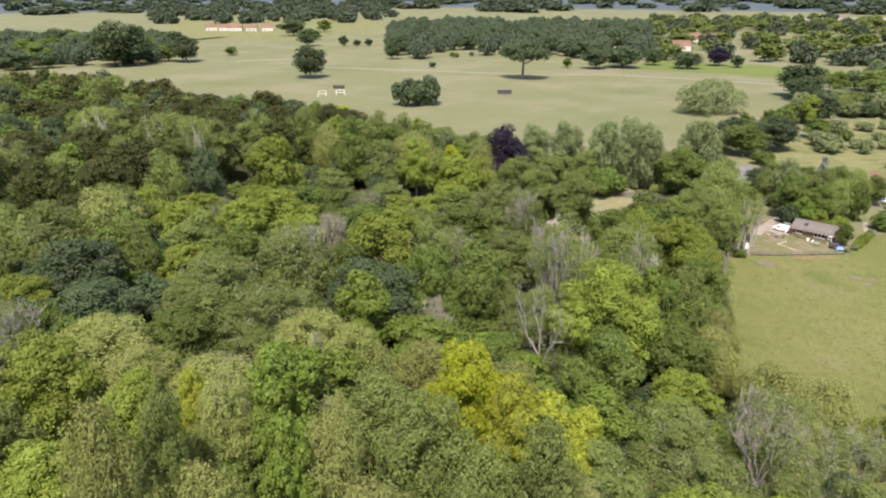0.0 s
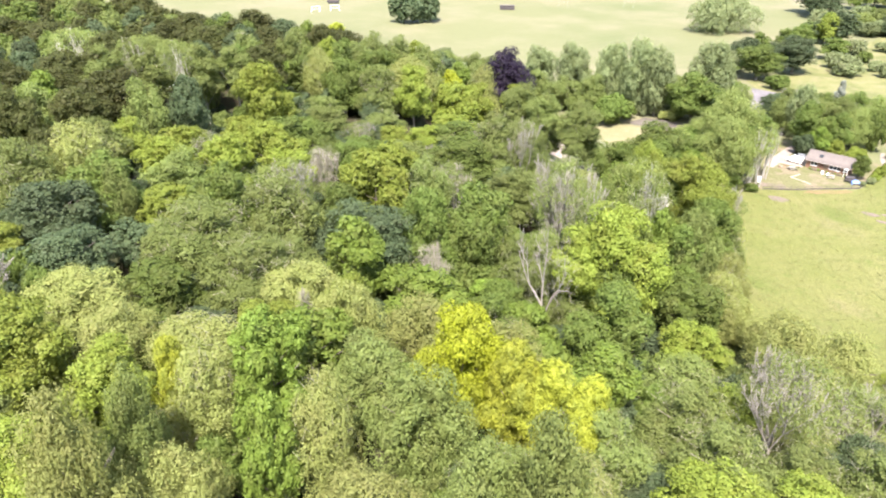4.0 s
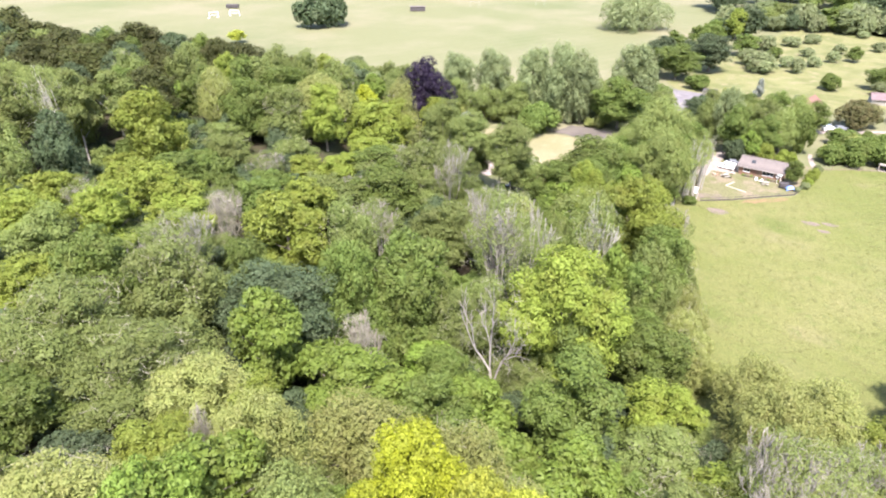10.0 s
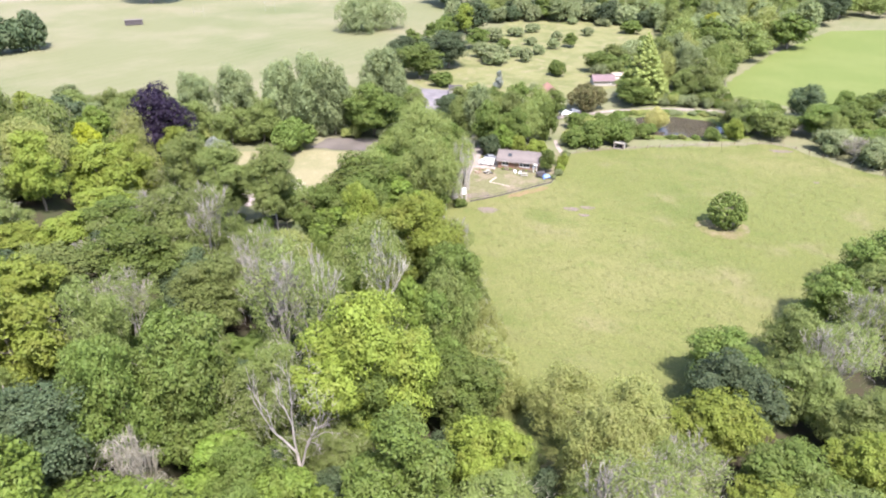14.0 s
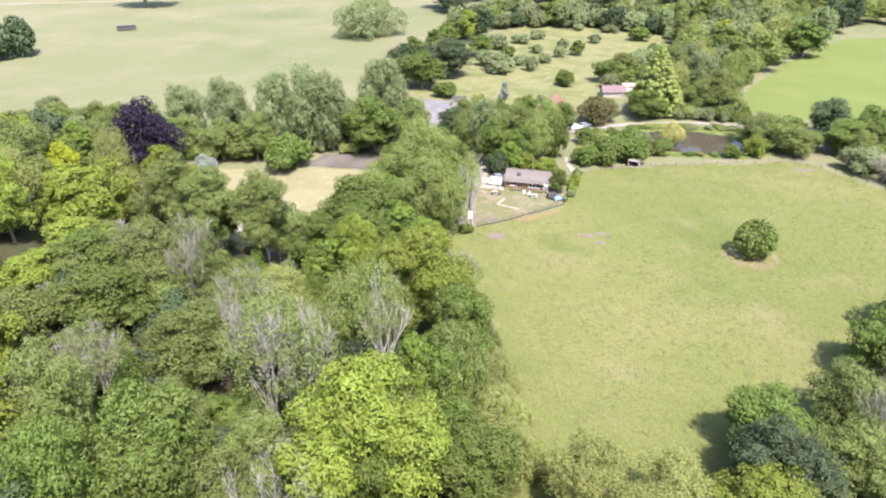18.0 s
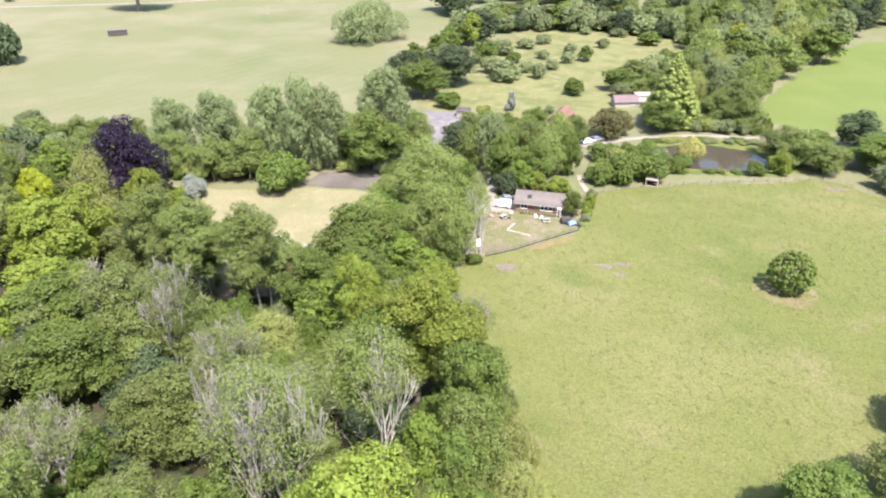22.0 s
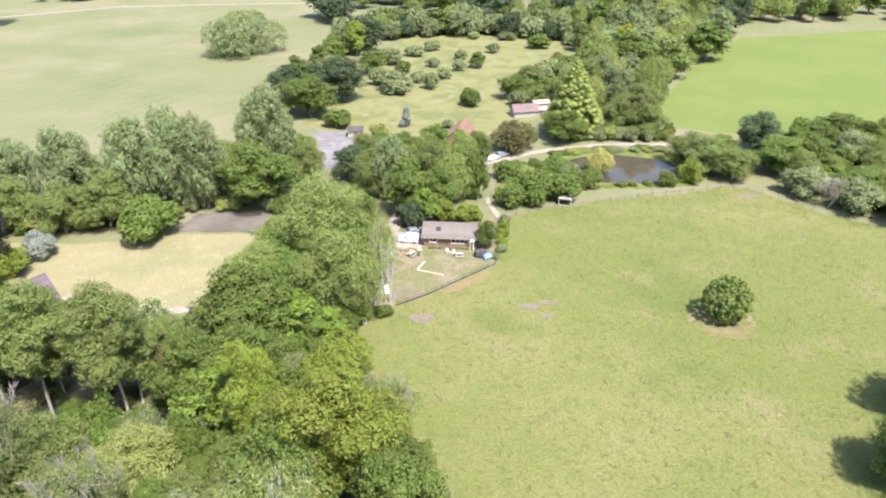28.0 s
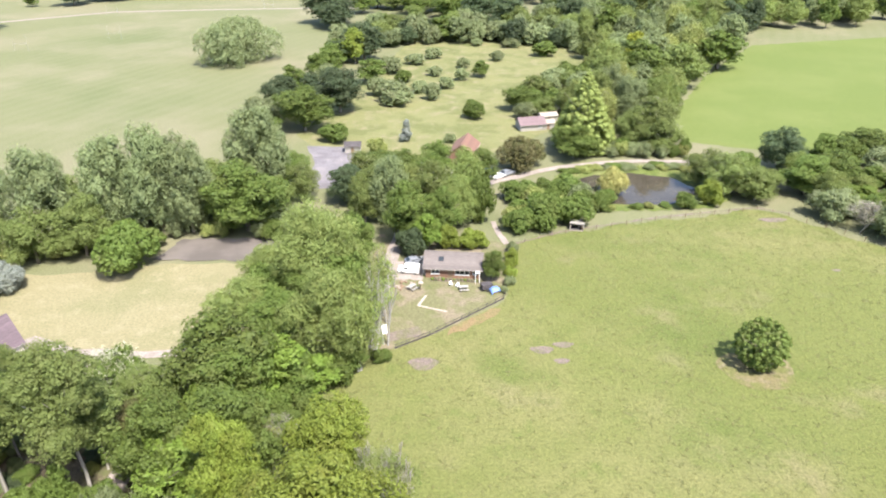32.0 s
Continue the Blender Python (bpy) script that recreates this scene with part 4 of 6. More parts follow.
plant_all([("scrub", 1, 241, 3.0, 4), ("scrub", -3, 260, 3.2, 3.4), ("scrub", -11, 279, 4.6, 4), ("scrub", 15, 315, 3.0, 3), ("shrub", 42, 294, 5.4, 6), ("scrub", 30, 312, 4.4, 4), ("spruce", -10, 184, 2.2, 6.4), ("paleshrub", -17, 172, 2.6, 5.2), ("scrub", 2, 183, 1.8, 2.6),
           ("scrub", -22, 232, 4, 6), ("shrub", -14, 250, 3.4, 4.4), ("scrub", -20, 264, 5, 6), ("scrub", -4, 290, 4, 4), ("scrub", 22, 285, 3, 4)], "pasture scrub")
# The belt with the tall conifer, and the pond's bank.
plant_all([("brown", 20, 163, 5.6, 8), ("green", 34, 171, 6.0, 9), ("cone", 37.2, 177, 9.8, 22.5), ("pale", 54.5, 213, 5.4, 15), ("pale", 45, 190, 4.4, 13), ("olive", 51, 179, 5.0, 11), ("cone", 59, 262, 8.5, 15), ("gold", 75, 274, 5.0, 14), ("green", 71, 239, 7.0, 13), ("olive", 83, 243, 9.0, 15), ("green", 106, 270, 9.5, 15),
           ("olive", 57, 180, 7.0, 14), ("olive", 55, 220, 6.6, 14), ("olive", 58, 176, 6.0, 9), ("green", 24, 214, 5.5, 8), ("olive", 30, 227, 5.5, 8)], "belt of trees by the pond")
plant_all([("shrub", 21, 130, 4.8, 7), ("shrub", 27, 131, 4.2, 6.4), ("shrub", 16, 127, 3.2, 5), ("wheat", 38.6, 147, 3.7, 5.8), ("shrub", 36.4, 142.6, 2.4, 2.8), ("shrub", 34, 139, 2.8, 3.6), ("shrub", 53, 139, 2.4, 3.6), ("olive", 64, 146, 5.6, 10), ("limeshrub", 59, 141, 3.0, 6), ("olive", 70, 143, 5.0, 8),
           ("dark", 83, 161, 6.0, 11), ("green", 83, 147, 6.4, 9), ("scrub", 83, 133, 5.4, 6.4), ("pink", 85, 127, 3.4, 7), ("scrub", 90, 124, 5.4, 7), ("green", 107, 168, 6.0, 9), ("olive", 62, 151, 6.0, 9)], "bushes round the pond")


def fill(poly, kinds, n, gap, r, h, seed, group, detail=None, keep_off=()):
    """Trees scattered in a stretch of the plan, clear of those that already stand."""
    rng = random.Random(seed)
    x0, x1 = min(p[0] for p in poly), max(p[0] for p in poly)
    y0, y1 = min(p[1] for p in poly), max(p[1] for p in poly)
    done = 0
    for _ in range(n * 14):
        x, y, R = rng.uniform(x0, x1), rng.uniform(y0, y1), rng.uniform(*r)
        if not inside(poly, x, y) or any(inside(k, x, y) for k in keep_off):
            continue
        if any((x - a) ** 2 + (y - b) ** 2 < (gap * (R + c)) ** 2 for a, b, c in placed):
            continue
        plant(rng.choice(kinds), x, y, R, rng.uniform(*h), group, detail)
        done += 1
        if done >= n:
            break



plant_all([("green", 35, 28, 5.1, 10), ("olive", 35, 22, 4.1, 9), ("lime", 32, 14, 5.6, 10), ("green", 38, 6, 5.4, 10), ("olive", 44, 22, 5.0, 10), ("twig", 50, 28, 5.6, 12), ("twig", 57, 37, 5.4, 12), ("green", 55, 47, 5.1, 11), ("green", 66, 58, 6.4, 12),
           ("olive", 50, 17, 5.4, 10), ("lime", 48, 9, 5.2, 10), ("twig", 26, 3, 5.4, 10), ("pale", 20, 9, 4.9, 10), ("pale", 14, 15, 5.6, 10), ("lime", 14, 1, 4.5, 11), ("lime", 15, -7, 4.2, 10), ("lime", 34, -1, 5.0, 9), ("olive", 42, -1, 5.0, 10), ("olive", 62, 48, 5, 11)], "trees beside the meadow", dup=0.42)
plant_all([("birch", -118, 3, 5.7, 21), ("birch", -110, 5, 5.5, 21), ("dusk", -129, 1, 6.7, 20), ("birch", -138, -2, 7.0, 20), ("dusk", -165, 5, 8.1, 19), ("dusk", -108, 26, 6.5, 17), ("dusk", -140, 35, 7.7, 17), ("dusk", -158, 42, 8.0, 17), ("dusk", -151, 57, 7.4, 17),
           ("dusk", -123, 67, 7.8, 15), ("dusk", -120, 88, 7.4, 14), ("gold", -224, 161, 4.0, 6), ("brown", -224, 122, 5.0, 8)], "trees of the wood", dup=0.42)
plant_all([("goldgreen", -86, 70, 4.2, 12), ("lime", -78, 97, 4.0, 6), ("lime", -92, 97, 4.0, 6), ("bright", -66, 66, 5.6, 11), ("green", -58, 60, 5.4, 11), ("bright", -28, 64, 5.0, 10), ("pale", -55, 42, 5.0, 13),
           ("green", -5, 41, 5.4, 13), ("olive", -31, 50, 4.4, 9), ("olive", -42, 42, 5.0, 10), ("olive", -32, 57, 4.6, 8), ("elder", -45.4, 77.0, 4.2, 6.6)], "trees of the wood", dup=0.36)
fill([(-52, 39), (-20, 37), (-18, 54), (-28, 56), (-38, 55), (-44, 53), (-52, 48)], ["scrub", "olive", "shrub", "shrub", "green", "scrub"], 44, 0.52, (2.4, 4.4), (4.5, 8.5), 41, "undergrowth of the clearing")
plant_all([("pale", 1.6, 30.6, 3.0, 9.5), ("pale", 2.6, 24.4, 3.2, 9), ("pale", 4.6, 17.4, 3.4, 9.5), ("paleshrub", 3.4, 33.6, 2.2, 3.6), ("paleshrub", 5.6, 27, 2.4, 4), ("paleshrub", 7.6, 20.6, 2.4, 4), ("olive", -1.4, 38.4, 3.4, 11), ("paleshrub", 0.4, 41, 2.4, 4.4), ("pale", -3.2, 46.4, 3.0, 8)], "trees beside the meadow")
plant_all([("slender", -40.5, 62, 3.4, 13), ("slender", -53.5, 67.5, 3.6, 14)], "trees of the wood")
fill([(-60, 59), (-50, 57), (-42, 58), (-37, 62), (-41, 68), (-58, 70)], ["shrub", "paleshrub", "scrub", "darkshrub"], 18, 0.2, (0.8, 1.7), (0.9, 2.2), 42, "undergrowth of the clearing")
plant_all([("bright", -12.0, -10, 3.6, 11), ("green", -16.6, -8.4, 3.6, 12), ("bright", -22.6, -4.6, 4.2, 8.5), ("slender", -108, 10, 4.6, 20), ("slender", -113, 1, 4.6, 20), ("slender", -106, 17, 4.4, 19), ("slender", -118, -6, 4.8, 20)], "trees of the wood")
placed.extend([(-101, 0, 5.5), (-97, 8, 5.5), (-104, -8, 5.5), (-94, 16, 5)])   # a gap before the tall stems
plant_all([("bright", -6.6, 20.0, 3.4, 16), ("green", -10.4, 17.0, 3.2, 15), ("olive", -21.4, 1.0, 4.2, 15), ("lime", -63.6, 31.0, 4.8, 14), ("olive", -15, 17.4, 3.6, 9), ("green", -12.6, 20.6, 3.0, 8), ("bright", -17.5, 20.5, 3.0, 8)], "trees of the wood")
placed.append((-12.6, -9.5, 3.6))   # a gap in the canopy below the dead tree
PONDS_AND_YARDS = [[(-62, 56), (-52, 49), (-40, 52), (-34, 60), (-38, 68), (-62, 72)], [(-64, 92), (-52, 88), (-36, 80), (-34, 62), (-44, 56), (-52, 66), (-62, 76)]]
MIX = ["green", "olive", "lime", "green", "pale", "bright", "olive", "lime", "olive", "green", "twig"]
HILLSIDE = [(-56, -110), (70, -110), (48, -34), (32, 2), (8, 6), (-8, -22), (-30, -46), (-44, -60)]
# Paler species, kept lighter still to put the hillside's sun patch into colour.
fill([(6, -110), (70, -110), (48, -34), (34, -8), (12, -34)], ["olive", "olive", "lime", "pale", "lime", "pale"], 70, 0.66, (3.8, 5.6), (9.5, 12), 32, "trees of the wood")
fill(HILLSIDE, ["pale", "olive", "lime", "pale", "lime", "pale", "olive", "bright"], 120, 0.70, (4.0, 6.0), (9.5, 12.5), 2, "trees of the wood")
# Darker kinds on the western hill, partly standing for cloud shade there.
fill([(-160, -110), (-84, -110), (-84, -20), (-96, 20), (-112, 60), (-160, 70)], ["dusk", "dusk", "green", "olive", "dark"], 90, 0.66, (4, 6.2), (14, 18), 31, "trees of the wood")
fill(WOOD, MIX, 440, 0.77, (4.0, 6.6), (11.5, 17), 3, "trees of the wood", keep_off=PONDS_AND_YARDS)
# Mostly dark-leaved shrubs, painting the shaded gaps of the wood.
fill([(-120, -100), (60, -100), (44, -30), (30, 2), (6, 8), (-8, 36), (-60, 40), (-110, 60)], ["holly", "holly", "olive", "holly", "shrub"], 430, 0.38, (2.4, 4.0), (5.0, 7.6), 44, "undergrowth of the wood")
fill(EAST_WOOD, ["olive", "green", "pale", "dark", "twig"], 70, 0.62, (3.6, 6), (9, 12), 5, "trees beside the meadow")
fill([(62, 144), (78, 138), (90, 124), (104, 110), (150, 112), (150, 160), (112, 166), (72, 162)], ["olive", "green", "scrub", "green", "willow", "bright", "green"], 60, 0.6, (2.8, 5.8), (5, 10), 6, "hedgerow trees")
# Paler, greyer kinds mixed into the belt; their leaf colour stands for haze.
fill([(44, 178), (62, 172), (66, 186), (67, 206), (92, 258), (132, 314), (124, 330), (60, 330), (52, 314), (64, 268), (50, 226), (36, 205)], ["olive", "green", "willow", "poplar", "pale", "poplar", "willow", "green"], 60, 0.68, (4.2, 8), (9, 17), 7, "belt of trees by the pond")
fill([(-140, 112), (-90, 104), (-80, 116), (-60, 126), (-32, 128), (-30, 142), (-36, 168), (-44, 152), (-64, 138), (-98, 134), (-140, 128)], ["olive", "olive", "green", "poplar", "willow"], 30, 0.62, (3.8, 6.0), (7.5, 12), 9, "trees behind the lawn")
fill([(-34, 96), (-28, 88), (-20, 74), (-14, 76), (-13, 96), (-16, 118), (-28, 116)], ["green", "willow", "shrub"], 10, 0.55, (3.5, 5.5), (7, 13), 10, "trees round the lawn")
# Here and beyond the pasture too, grey-green kinds carry the haze in their colour.
fill([(70, 296), (100, 298), (126, 320), (150, 340), (200, 350), (216, 360), (230, 420), (60, 420), (50, 340)], ["dark", "poplar", "olive", "green", "poplar", "willow"], 75, 0.55, (5.5, 10), (11, 18), 33, "trees beyond the sown field")
fill([(-40, 313), (-20, 314), (10, 322), (36, 315), (60, 302), (66, 330), (30, 345), (-20, 348), (-45, 335)], ["scrub", "green", "dark", "olive", "willow", "scrub", "poplar"], 46, 0.52, (3.5, 8), (4.5, 13), 34, "trees beyond the pasture")
fill([(-16, 128), (8, 128), (8, 146), (2, 150), (0, 158), (-18, 156), (-22, 146)], ["green", "olive", "shrub", "willow"], 20, 0.6, (3, 5.5), (6, 11), 11, "trees behind the bungalow")
fill([(15, 126), (34, 134), (28, 146), (18, 148), (13, 140)], ["shrub", "scrub", "paleshrub"], 12, 0.55, (2.4, 4), (3, 5), 12, "bushes round the pond")
fill([(22, 206), (34, 204), (48, 222), (56, 256), (40, 250), (30, 230)], ["shrub", "scrub", "olive"], 14, 0.62, (3, 5.5), (4, 8), 13, "pasture scrub")
fill([(-46, 180), (-42, 230), (-36, 300), (-24, 330), (-32, 330), (-46, 300), (-54, 195)], ["green", "dark", "scrub"], 14, 0.62, (4, 7), (6, 12), 14, "pasture scrub")

plant_all([("scrub", 11.8, 106, 1.2, 1.6), ("limeshrub", 12.2, 109, 1.3, 1.8), ("limeshrub", 12.6, 112, 1.4, 2.2), ("limeshrub", 13.0, 115, 1.4, 2.4), ("scrub", 13.3, 118, 1.4, 2.2), ("scrub", 10.6, 103.4, 0.9, 1.0)], "hedge beside the bungalow")
fill([(-90, 112), (-62, 117), (-56, 119.5), (-57, 125), (-88, 122)], ["shrub", "scrub", "paleshrub", "shrub"], 26, 0.5, (2.0, 3.4), (3, 4.6), 15, "undergrowth behind the lawn")
fill([(-56, 124.5), (-33, 124.5), (-31, 130), (-58, 131)], ["shrub", "scrub", "paleshrub"], 22, 0.42, (1.8, 3.0), (2.6, 4.4), 16, "undergrowth behind the lawn")
fill([(28, 158), (34, 161), (46, 163), (58, 162), (64, 156), (62, 165), (48, 165.5), (34, 163)], ["scrub", "paleshrub", "scrub", "shrub"], 16, 0.45, (1.0, 2.8), (0.7, 1.5), 17, "bushes round the pond")
fill([(30, 136), (44, 138), (60, 140.5), (62, 143), (44, 139.8), (32, 139)], ["scrub", "paleshrub", "shrub"], 8, 0.45, (0.9, 2.2), (0.6, 1.3), 18, "bushes round the pond")
fill([(36, 172), (62, 170.5), (64, 174), (40, 176)], ["shrub", "limeshrub", "scrub", "paleshrub"], 14, 0.5, (1.6, 3.0), (2, 4.5), 19, "bushes round the pond")

# Trees of the open park, seen across the playing field.
plant_all([("dark", -357, 259, 13.2, 22.6), ("dark", -527, 269, 13.0, 22.5), ("dark", -537, 215, 21.0, 36.1), ("dark", -534, 229, 10.6, 30.5), ("dark", -693, 237, 14.2, 24.1), ("green", -649, 241, 12.3, 10.2), ("green", -549, 332, 7.0, 8.3), ("dark", -541, 472, 6.5, 11.3), ("dark", -529, 481, 5.2, 7.1),
           ("dark", -519, 489, 5.2, 8.3), ("dark", -401, 396, 7.4, 16.1), ("dark", -423, 450, 9.2, 15.8), ("dark", -714, 550, 17.6, 22.7), ("green", -745, 634, 12.1, 17.8), ("dark", -572, 448, 13.2, 18.9), ("green", -243, 430, 4.3, 7.9), ("dark", -221, 436, 11.4, 16.0), ("dark", -208, 456, 15.5, 16.6)], "park trees", detail="far")
plant_all([("dark", -195, 488, 8.1, 13.5), ("dark", -164, 480, 12.2, 13.0), ("purple", -151, 516, 8.7, 14.3), ("dark", -135, 513, 6.1, 9.6), ("dark", -58, 372, 14.5, 19.4), ("cedar", -233, 346, 19.8, 29.8), ("darkshrub", -221, 207, 8.2, 13.7), ("darkshrub", -213, 218, 8.0, 15.0), ("darkshrub", -216, 211, 7.0, 12.5), ("green", -242, 672, 19.7, 14.3), ("green", -368, 441, 2.7, 5.0), ("dark", -360, 461, 2.7, 4.1), ("dark", -329, 364, 3.3, 4.4), ("dark", -766, 408, 10.7, 11.2), ("dark", -1243, 933, 16.0, 18.5),
           ("shrub", -366, 445, 2.7, 4), ("brown", -234, 132, 4.2, 7), ("green", -640, 520, 9, 12)], "park trees", detail="far")


def woodland(name, label, rows, detail="far", category="woodland"):
    """Far woods that nobody could count: many crowns and trunks joined into one."""
    V, Fc, mats, slots, which = [], [], [], {}, []
    count = 0
    for kind, x, y, R, H, turn in rows:
        root, R0, H0 = PROTO[kind, detail][0]
        c, s = math.cos(turn), math.sin(turn)
        for ob in root.children:
            me = ob.data
            co = np.empty(len(me.vertices) * 3)
            me.vertices.foreach_get("co", co)
            co = co.reshape(-1, 3) * (R / R0, R / R0, H / H0)
            V.append(np.stack([co[:, 0] * c - co[:, 1] * s + x, co[:, 0] * s + co[:, 1] * c + y, co[:, 2] + float(land(x, y))], 1))
            slot = slots.setdefault(me.materials[0].name, len(slots))
            if slot == len(mats):
                mats.append(me.materials[0])
            faces = [[v + count for v in p.vertices] for p in me.polygons]
            Fc += faces
            which += [slot] * len(faces)
            count += len(me.vertices)
    me = np_mesh(name, np.concatenate(V), Fc)
    for m in mats:
        me.materials.append(m)
    me.polygons.foreach_set("material_index", which)
    return tagged(new(name, me), label, category, kind="stuff")


def scatter(poly, kinds, n, gap, r, h, seed):
    rng, rows, at = random.Random(seed), [], []
    x0, x1, y0, y1 = min(p[0] for p in poly), max(p[0] for p in poly), min(p[1] for p in poly), max(p[1] for p in poly)
    for _ in range(n * 10):
        x, y, R = rng.uniform(x0, x1), rng.uniform(y0, y1), rng.uniform(*r)
        near = any((x - a) ** 2 + (y - b) ** 2 < (gap * (R + c)) ** 2 for a, b, c in at) or any((x - a) ** 2 + (y - b) ** 2 < (0.6 * (R + c)) ** 2 for a, b, c in placed)
        if near or not inside(poly, x, y):
            continue
        at.append((x, y, R))
        rows.append((rng.choice(kinds), x, y, R, rng.uniform(*h), rng.uniform(0, 6.28)))
        if len(rows) >= n:
            break
    return rows


def ahead(angle, far):
    """A place that many metres off and that many degrees right of the first outlook over the park."""
    a = radians(angle - 38)
    return 30 + far * math.sin(a), -82 + far * math.cos(a)


def sector(a0, a1, near, far):
    return [ahead(a0, near), ahead((a0 + a1) / 2, near), ahead(a1, near), ahead(a1, far), ahead((a0 + a1) / 2, far), ahead(a0, far)]


woodland("west_woodland", "dense mixed green woodland on the hillside", scatter(WEST_WOOD, ["dusk", "dusk", "green", "dark", "olive"], 190, 0.66, (4.5, 7.5), (13, 17), 4))
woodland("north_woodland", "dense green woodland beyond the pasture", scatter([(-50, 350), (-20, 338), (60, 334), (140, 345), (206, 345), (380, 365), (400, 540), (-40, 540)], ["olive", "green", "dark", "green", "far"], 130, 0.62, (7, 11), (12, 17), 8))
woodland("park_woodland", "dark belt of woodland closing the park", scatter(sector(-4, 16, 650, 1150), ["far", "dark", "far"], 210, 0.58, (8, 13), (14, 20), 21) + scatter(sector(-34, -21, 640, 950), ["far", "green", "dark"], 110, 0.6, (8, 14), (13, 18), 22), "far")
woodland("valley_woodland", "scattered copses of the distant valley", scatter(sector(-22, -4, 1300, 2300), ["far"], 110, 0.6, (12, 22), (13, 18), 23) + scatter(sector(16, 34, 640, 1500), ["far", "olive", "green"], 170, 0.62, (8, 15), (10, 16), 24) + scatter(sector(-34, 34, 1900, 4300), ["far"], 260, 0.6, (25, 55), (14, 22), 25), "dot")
woodland("east_woodland", "trees of the farmland to the east", scatter([(150, 112), (420, 130), (430, 172), (150, 166)], ["olive", "green"], 40, 0.62, (6, 9), (8, 12), 26), "dot")


# ---- buildings, vehicles and garden things ----
ROOFTILE = plain_material("weathered_roof_tiles", (0.085, 0.071, 0.066), (0.125, 0.106, 0.099), 1.2, 0.85, 0, 0.4, (1, 6, 6))
PURPLETILE = plain_material("plum_roof_tiles", (0.066, 0.046, 0.056), (0.10, 0.07, 0.082), 1.5, 0.8, 0, 0.4, (1, 5, 5))
REDTILE = plain_material("red_roof_sheets", (0.10, 0.062, 0.068), (0.15, 0.105, 0.11), 1.0, 0.7, 0, 0.3, (5, 1, 1))
TERRACOTTA = plain_material("terracotta_tiles", (0.12, 0.062, 0.045), (0.155, 0.085, 0.062), 1.5, 0.85, 0, 0.3, (1, 5, 5))
BRICK = plain_material("orange_brick", (0.16, 0.085, 0.055), (0.21, 0.12, 0.08), 4.0, 0.9, 0, 0.3)
RENDER = plain_material("pale_render", (0.38, 0.35, 0.31), (0.46, 0.43, 0.39), 1.0, 0.9)
WHITE = plain_material("white_paint", (0.72, 0.72, 0.70), (0.80, 0.80, 0.78), 2.0, 0.45, 0, 0.05)
GREYWOOD = plain_material("silvered_timber", (0.20, 0.185, 0.165), (0.32, 0.30, 0.27), 2.0, 0.9, 0, 0.4, (1, 1, 6))
DARKWOOD = plain_material("tarred_timber", (0.035, 0.03, 0.032), (0.07, 0.06, 0.062), 2.0, 0.85, 0, 0.3)
BROWNWOOD = plain_material("brown_timber", (0.13, 0.085, 0.05), (0.20, 0.135, 0.085), 2.0, 0.8, 0, 0.3, (1, 1, 5))
STEEL = plain_material("galvanised_steel", (0.28, 0.285, 0.29), (0.36, 0.36, 0.365), 2.0, 0.45, 0.7, 0.05)
RUBBER = plain_material("black_rubber", (0.02, 0.02, 0.02), (0.035, 0.035, 0.035), 3.0, 0.8)
BLUETARP = plain_material("blue_tarpaulin", (0.09, 0.16, 0.38), (0.14, 0.22, 0.46), 1.5, 0.55, 0, 0.6)
CONCRETE = plain_material("pale_concrete", (0.24, 0.20, 0.17), (0.31, 0.265, 0.225), 2.0, 0.9, 0, 0.3)
FLOWERS = plain_material("bed_planting", (0.05, 0.08, 0.03), (0.16, 0.10, 0.08), 3.0, 0.9, 0, 0.6)


def glass_material():
    m, N, L, b = nodes_of("window_glass")
    b.inputs["Base Color"].default_value = (0.03, 0.035, 0.04, 1)
    b.inputs["Roughness"].default_value = 0.05
    return m


GLASS = glass_material()


def paint_material(name, colour):
    m, N, L, b = nodes_of(name)
    b.inputs["Base Color"].default_value = (*colour, 1)
    b.inputs["Roughness"].default_value, b.inputs["Coat Weight"].default_value = 0.35, 0.6
    return m


CARPAINT = {n: paint_material("car_paint_" + n, c) for n, c in {"white": (0.75, 0.75, 0.74), "silver": (0.42, 0.44, 0.47), "blue": (0.07, 0.12, 0.28), "black": (0.02, 0.02, 0.025), "grey": (0.16, 0.17, 0.19)}.items()}


def add_box(bm, x0, x1, y0, y1, z0, z1, m=None, bevel=0.0):
    mat = Matrix.Translation(((x0 + x1) / 2, (y0 + y1) / 2, (z0 + z1) / 2)) @ Matrix.Diagonal((abs(x1 - x0), abs(y1 - y0), abs(z1 - z0), 1))
    got = bmesh.ops.create_cube(bm, size=1, matrix=(m or Matrix()) @ mat)
    if bevel:
        edges = list({e for v in got["verts"] for e in v.link_edges})
        bmesh.ops.bevel(bm, geom=edges, offset=bevel, segments=1, affect="EDGES")


def boxes(*rows, m=None, bevel=0.0):
    bm = bmesh.new()
    for r in rows:
        add_box(bm, *r, m=m, bevel=bevel)
    return bm


def thing(name, m, label, category, group=""):
    root = new(name)
    root.matrix_world = m
    root.empty_display_size = 0.3
    return tagged(root, label, category, group)


def prism(pts, y0, y1):
    """A profile in x and z drawn out along y."""
    bm = bmesh.new()
    a, b = [bm.verts.new((x, y0, z)) for x, z in pts], [bm.verts.new((x, y1, z)) for x, z in pts]
    bm.faces.new(a[::-1])
    bm.faces.new(b)
    for i in range(len(pts)):
        j = (i + 1) % len(pts)
        bm.faces.new((a[i], a[j], b[j], b[i]))
    bmesh.ops.recalc_face_normals(bm, faces=bm.faces[:])
    return bm


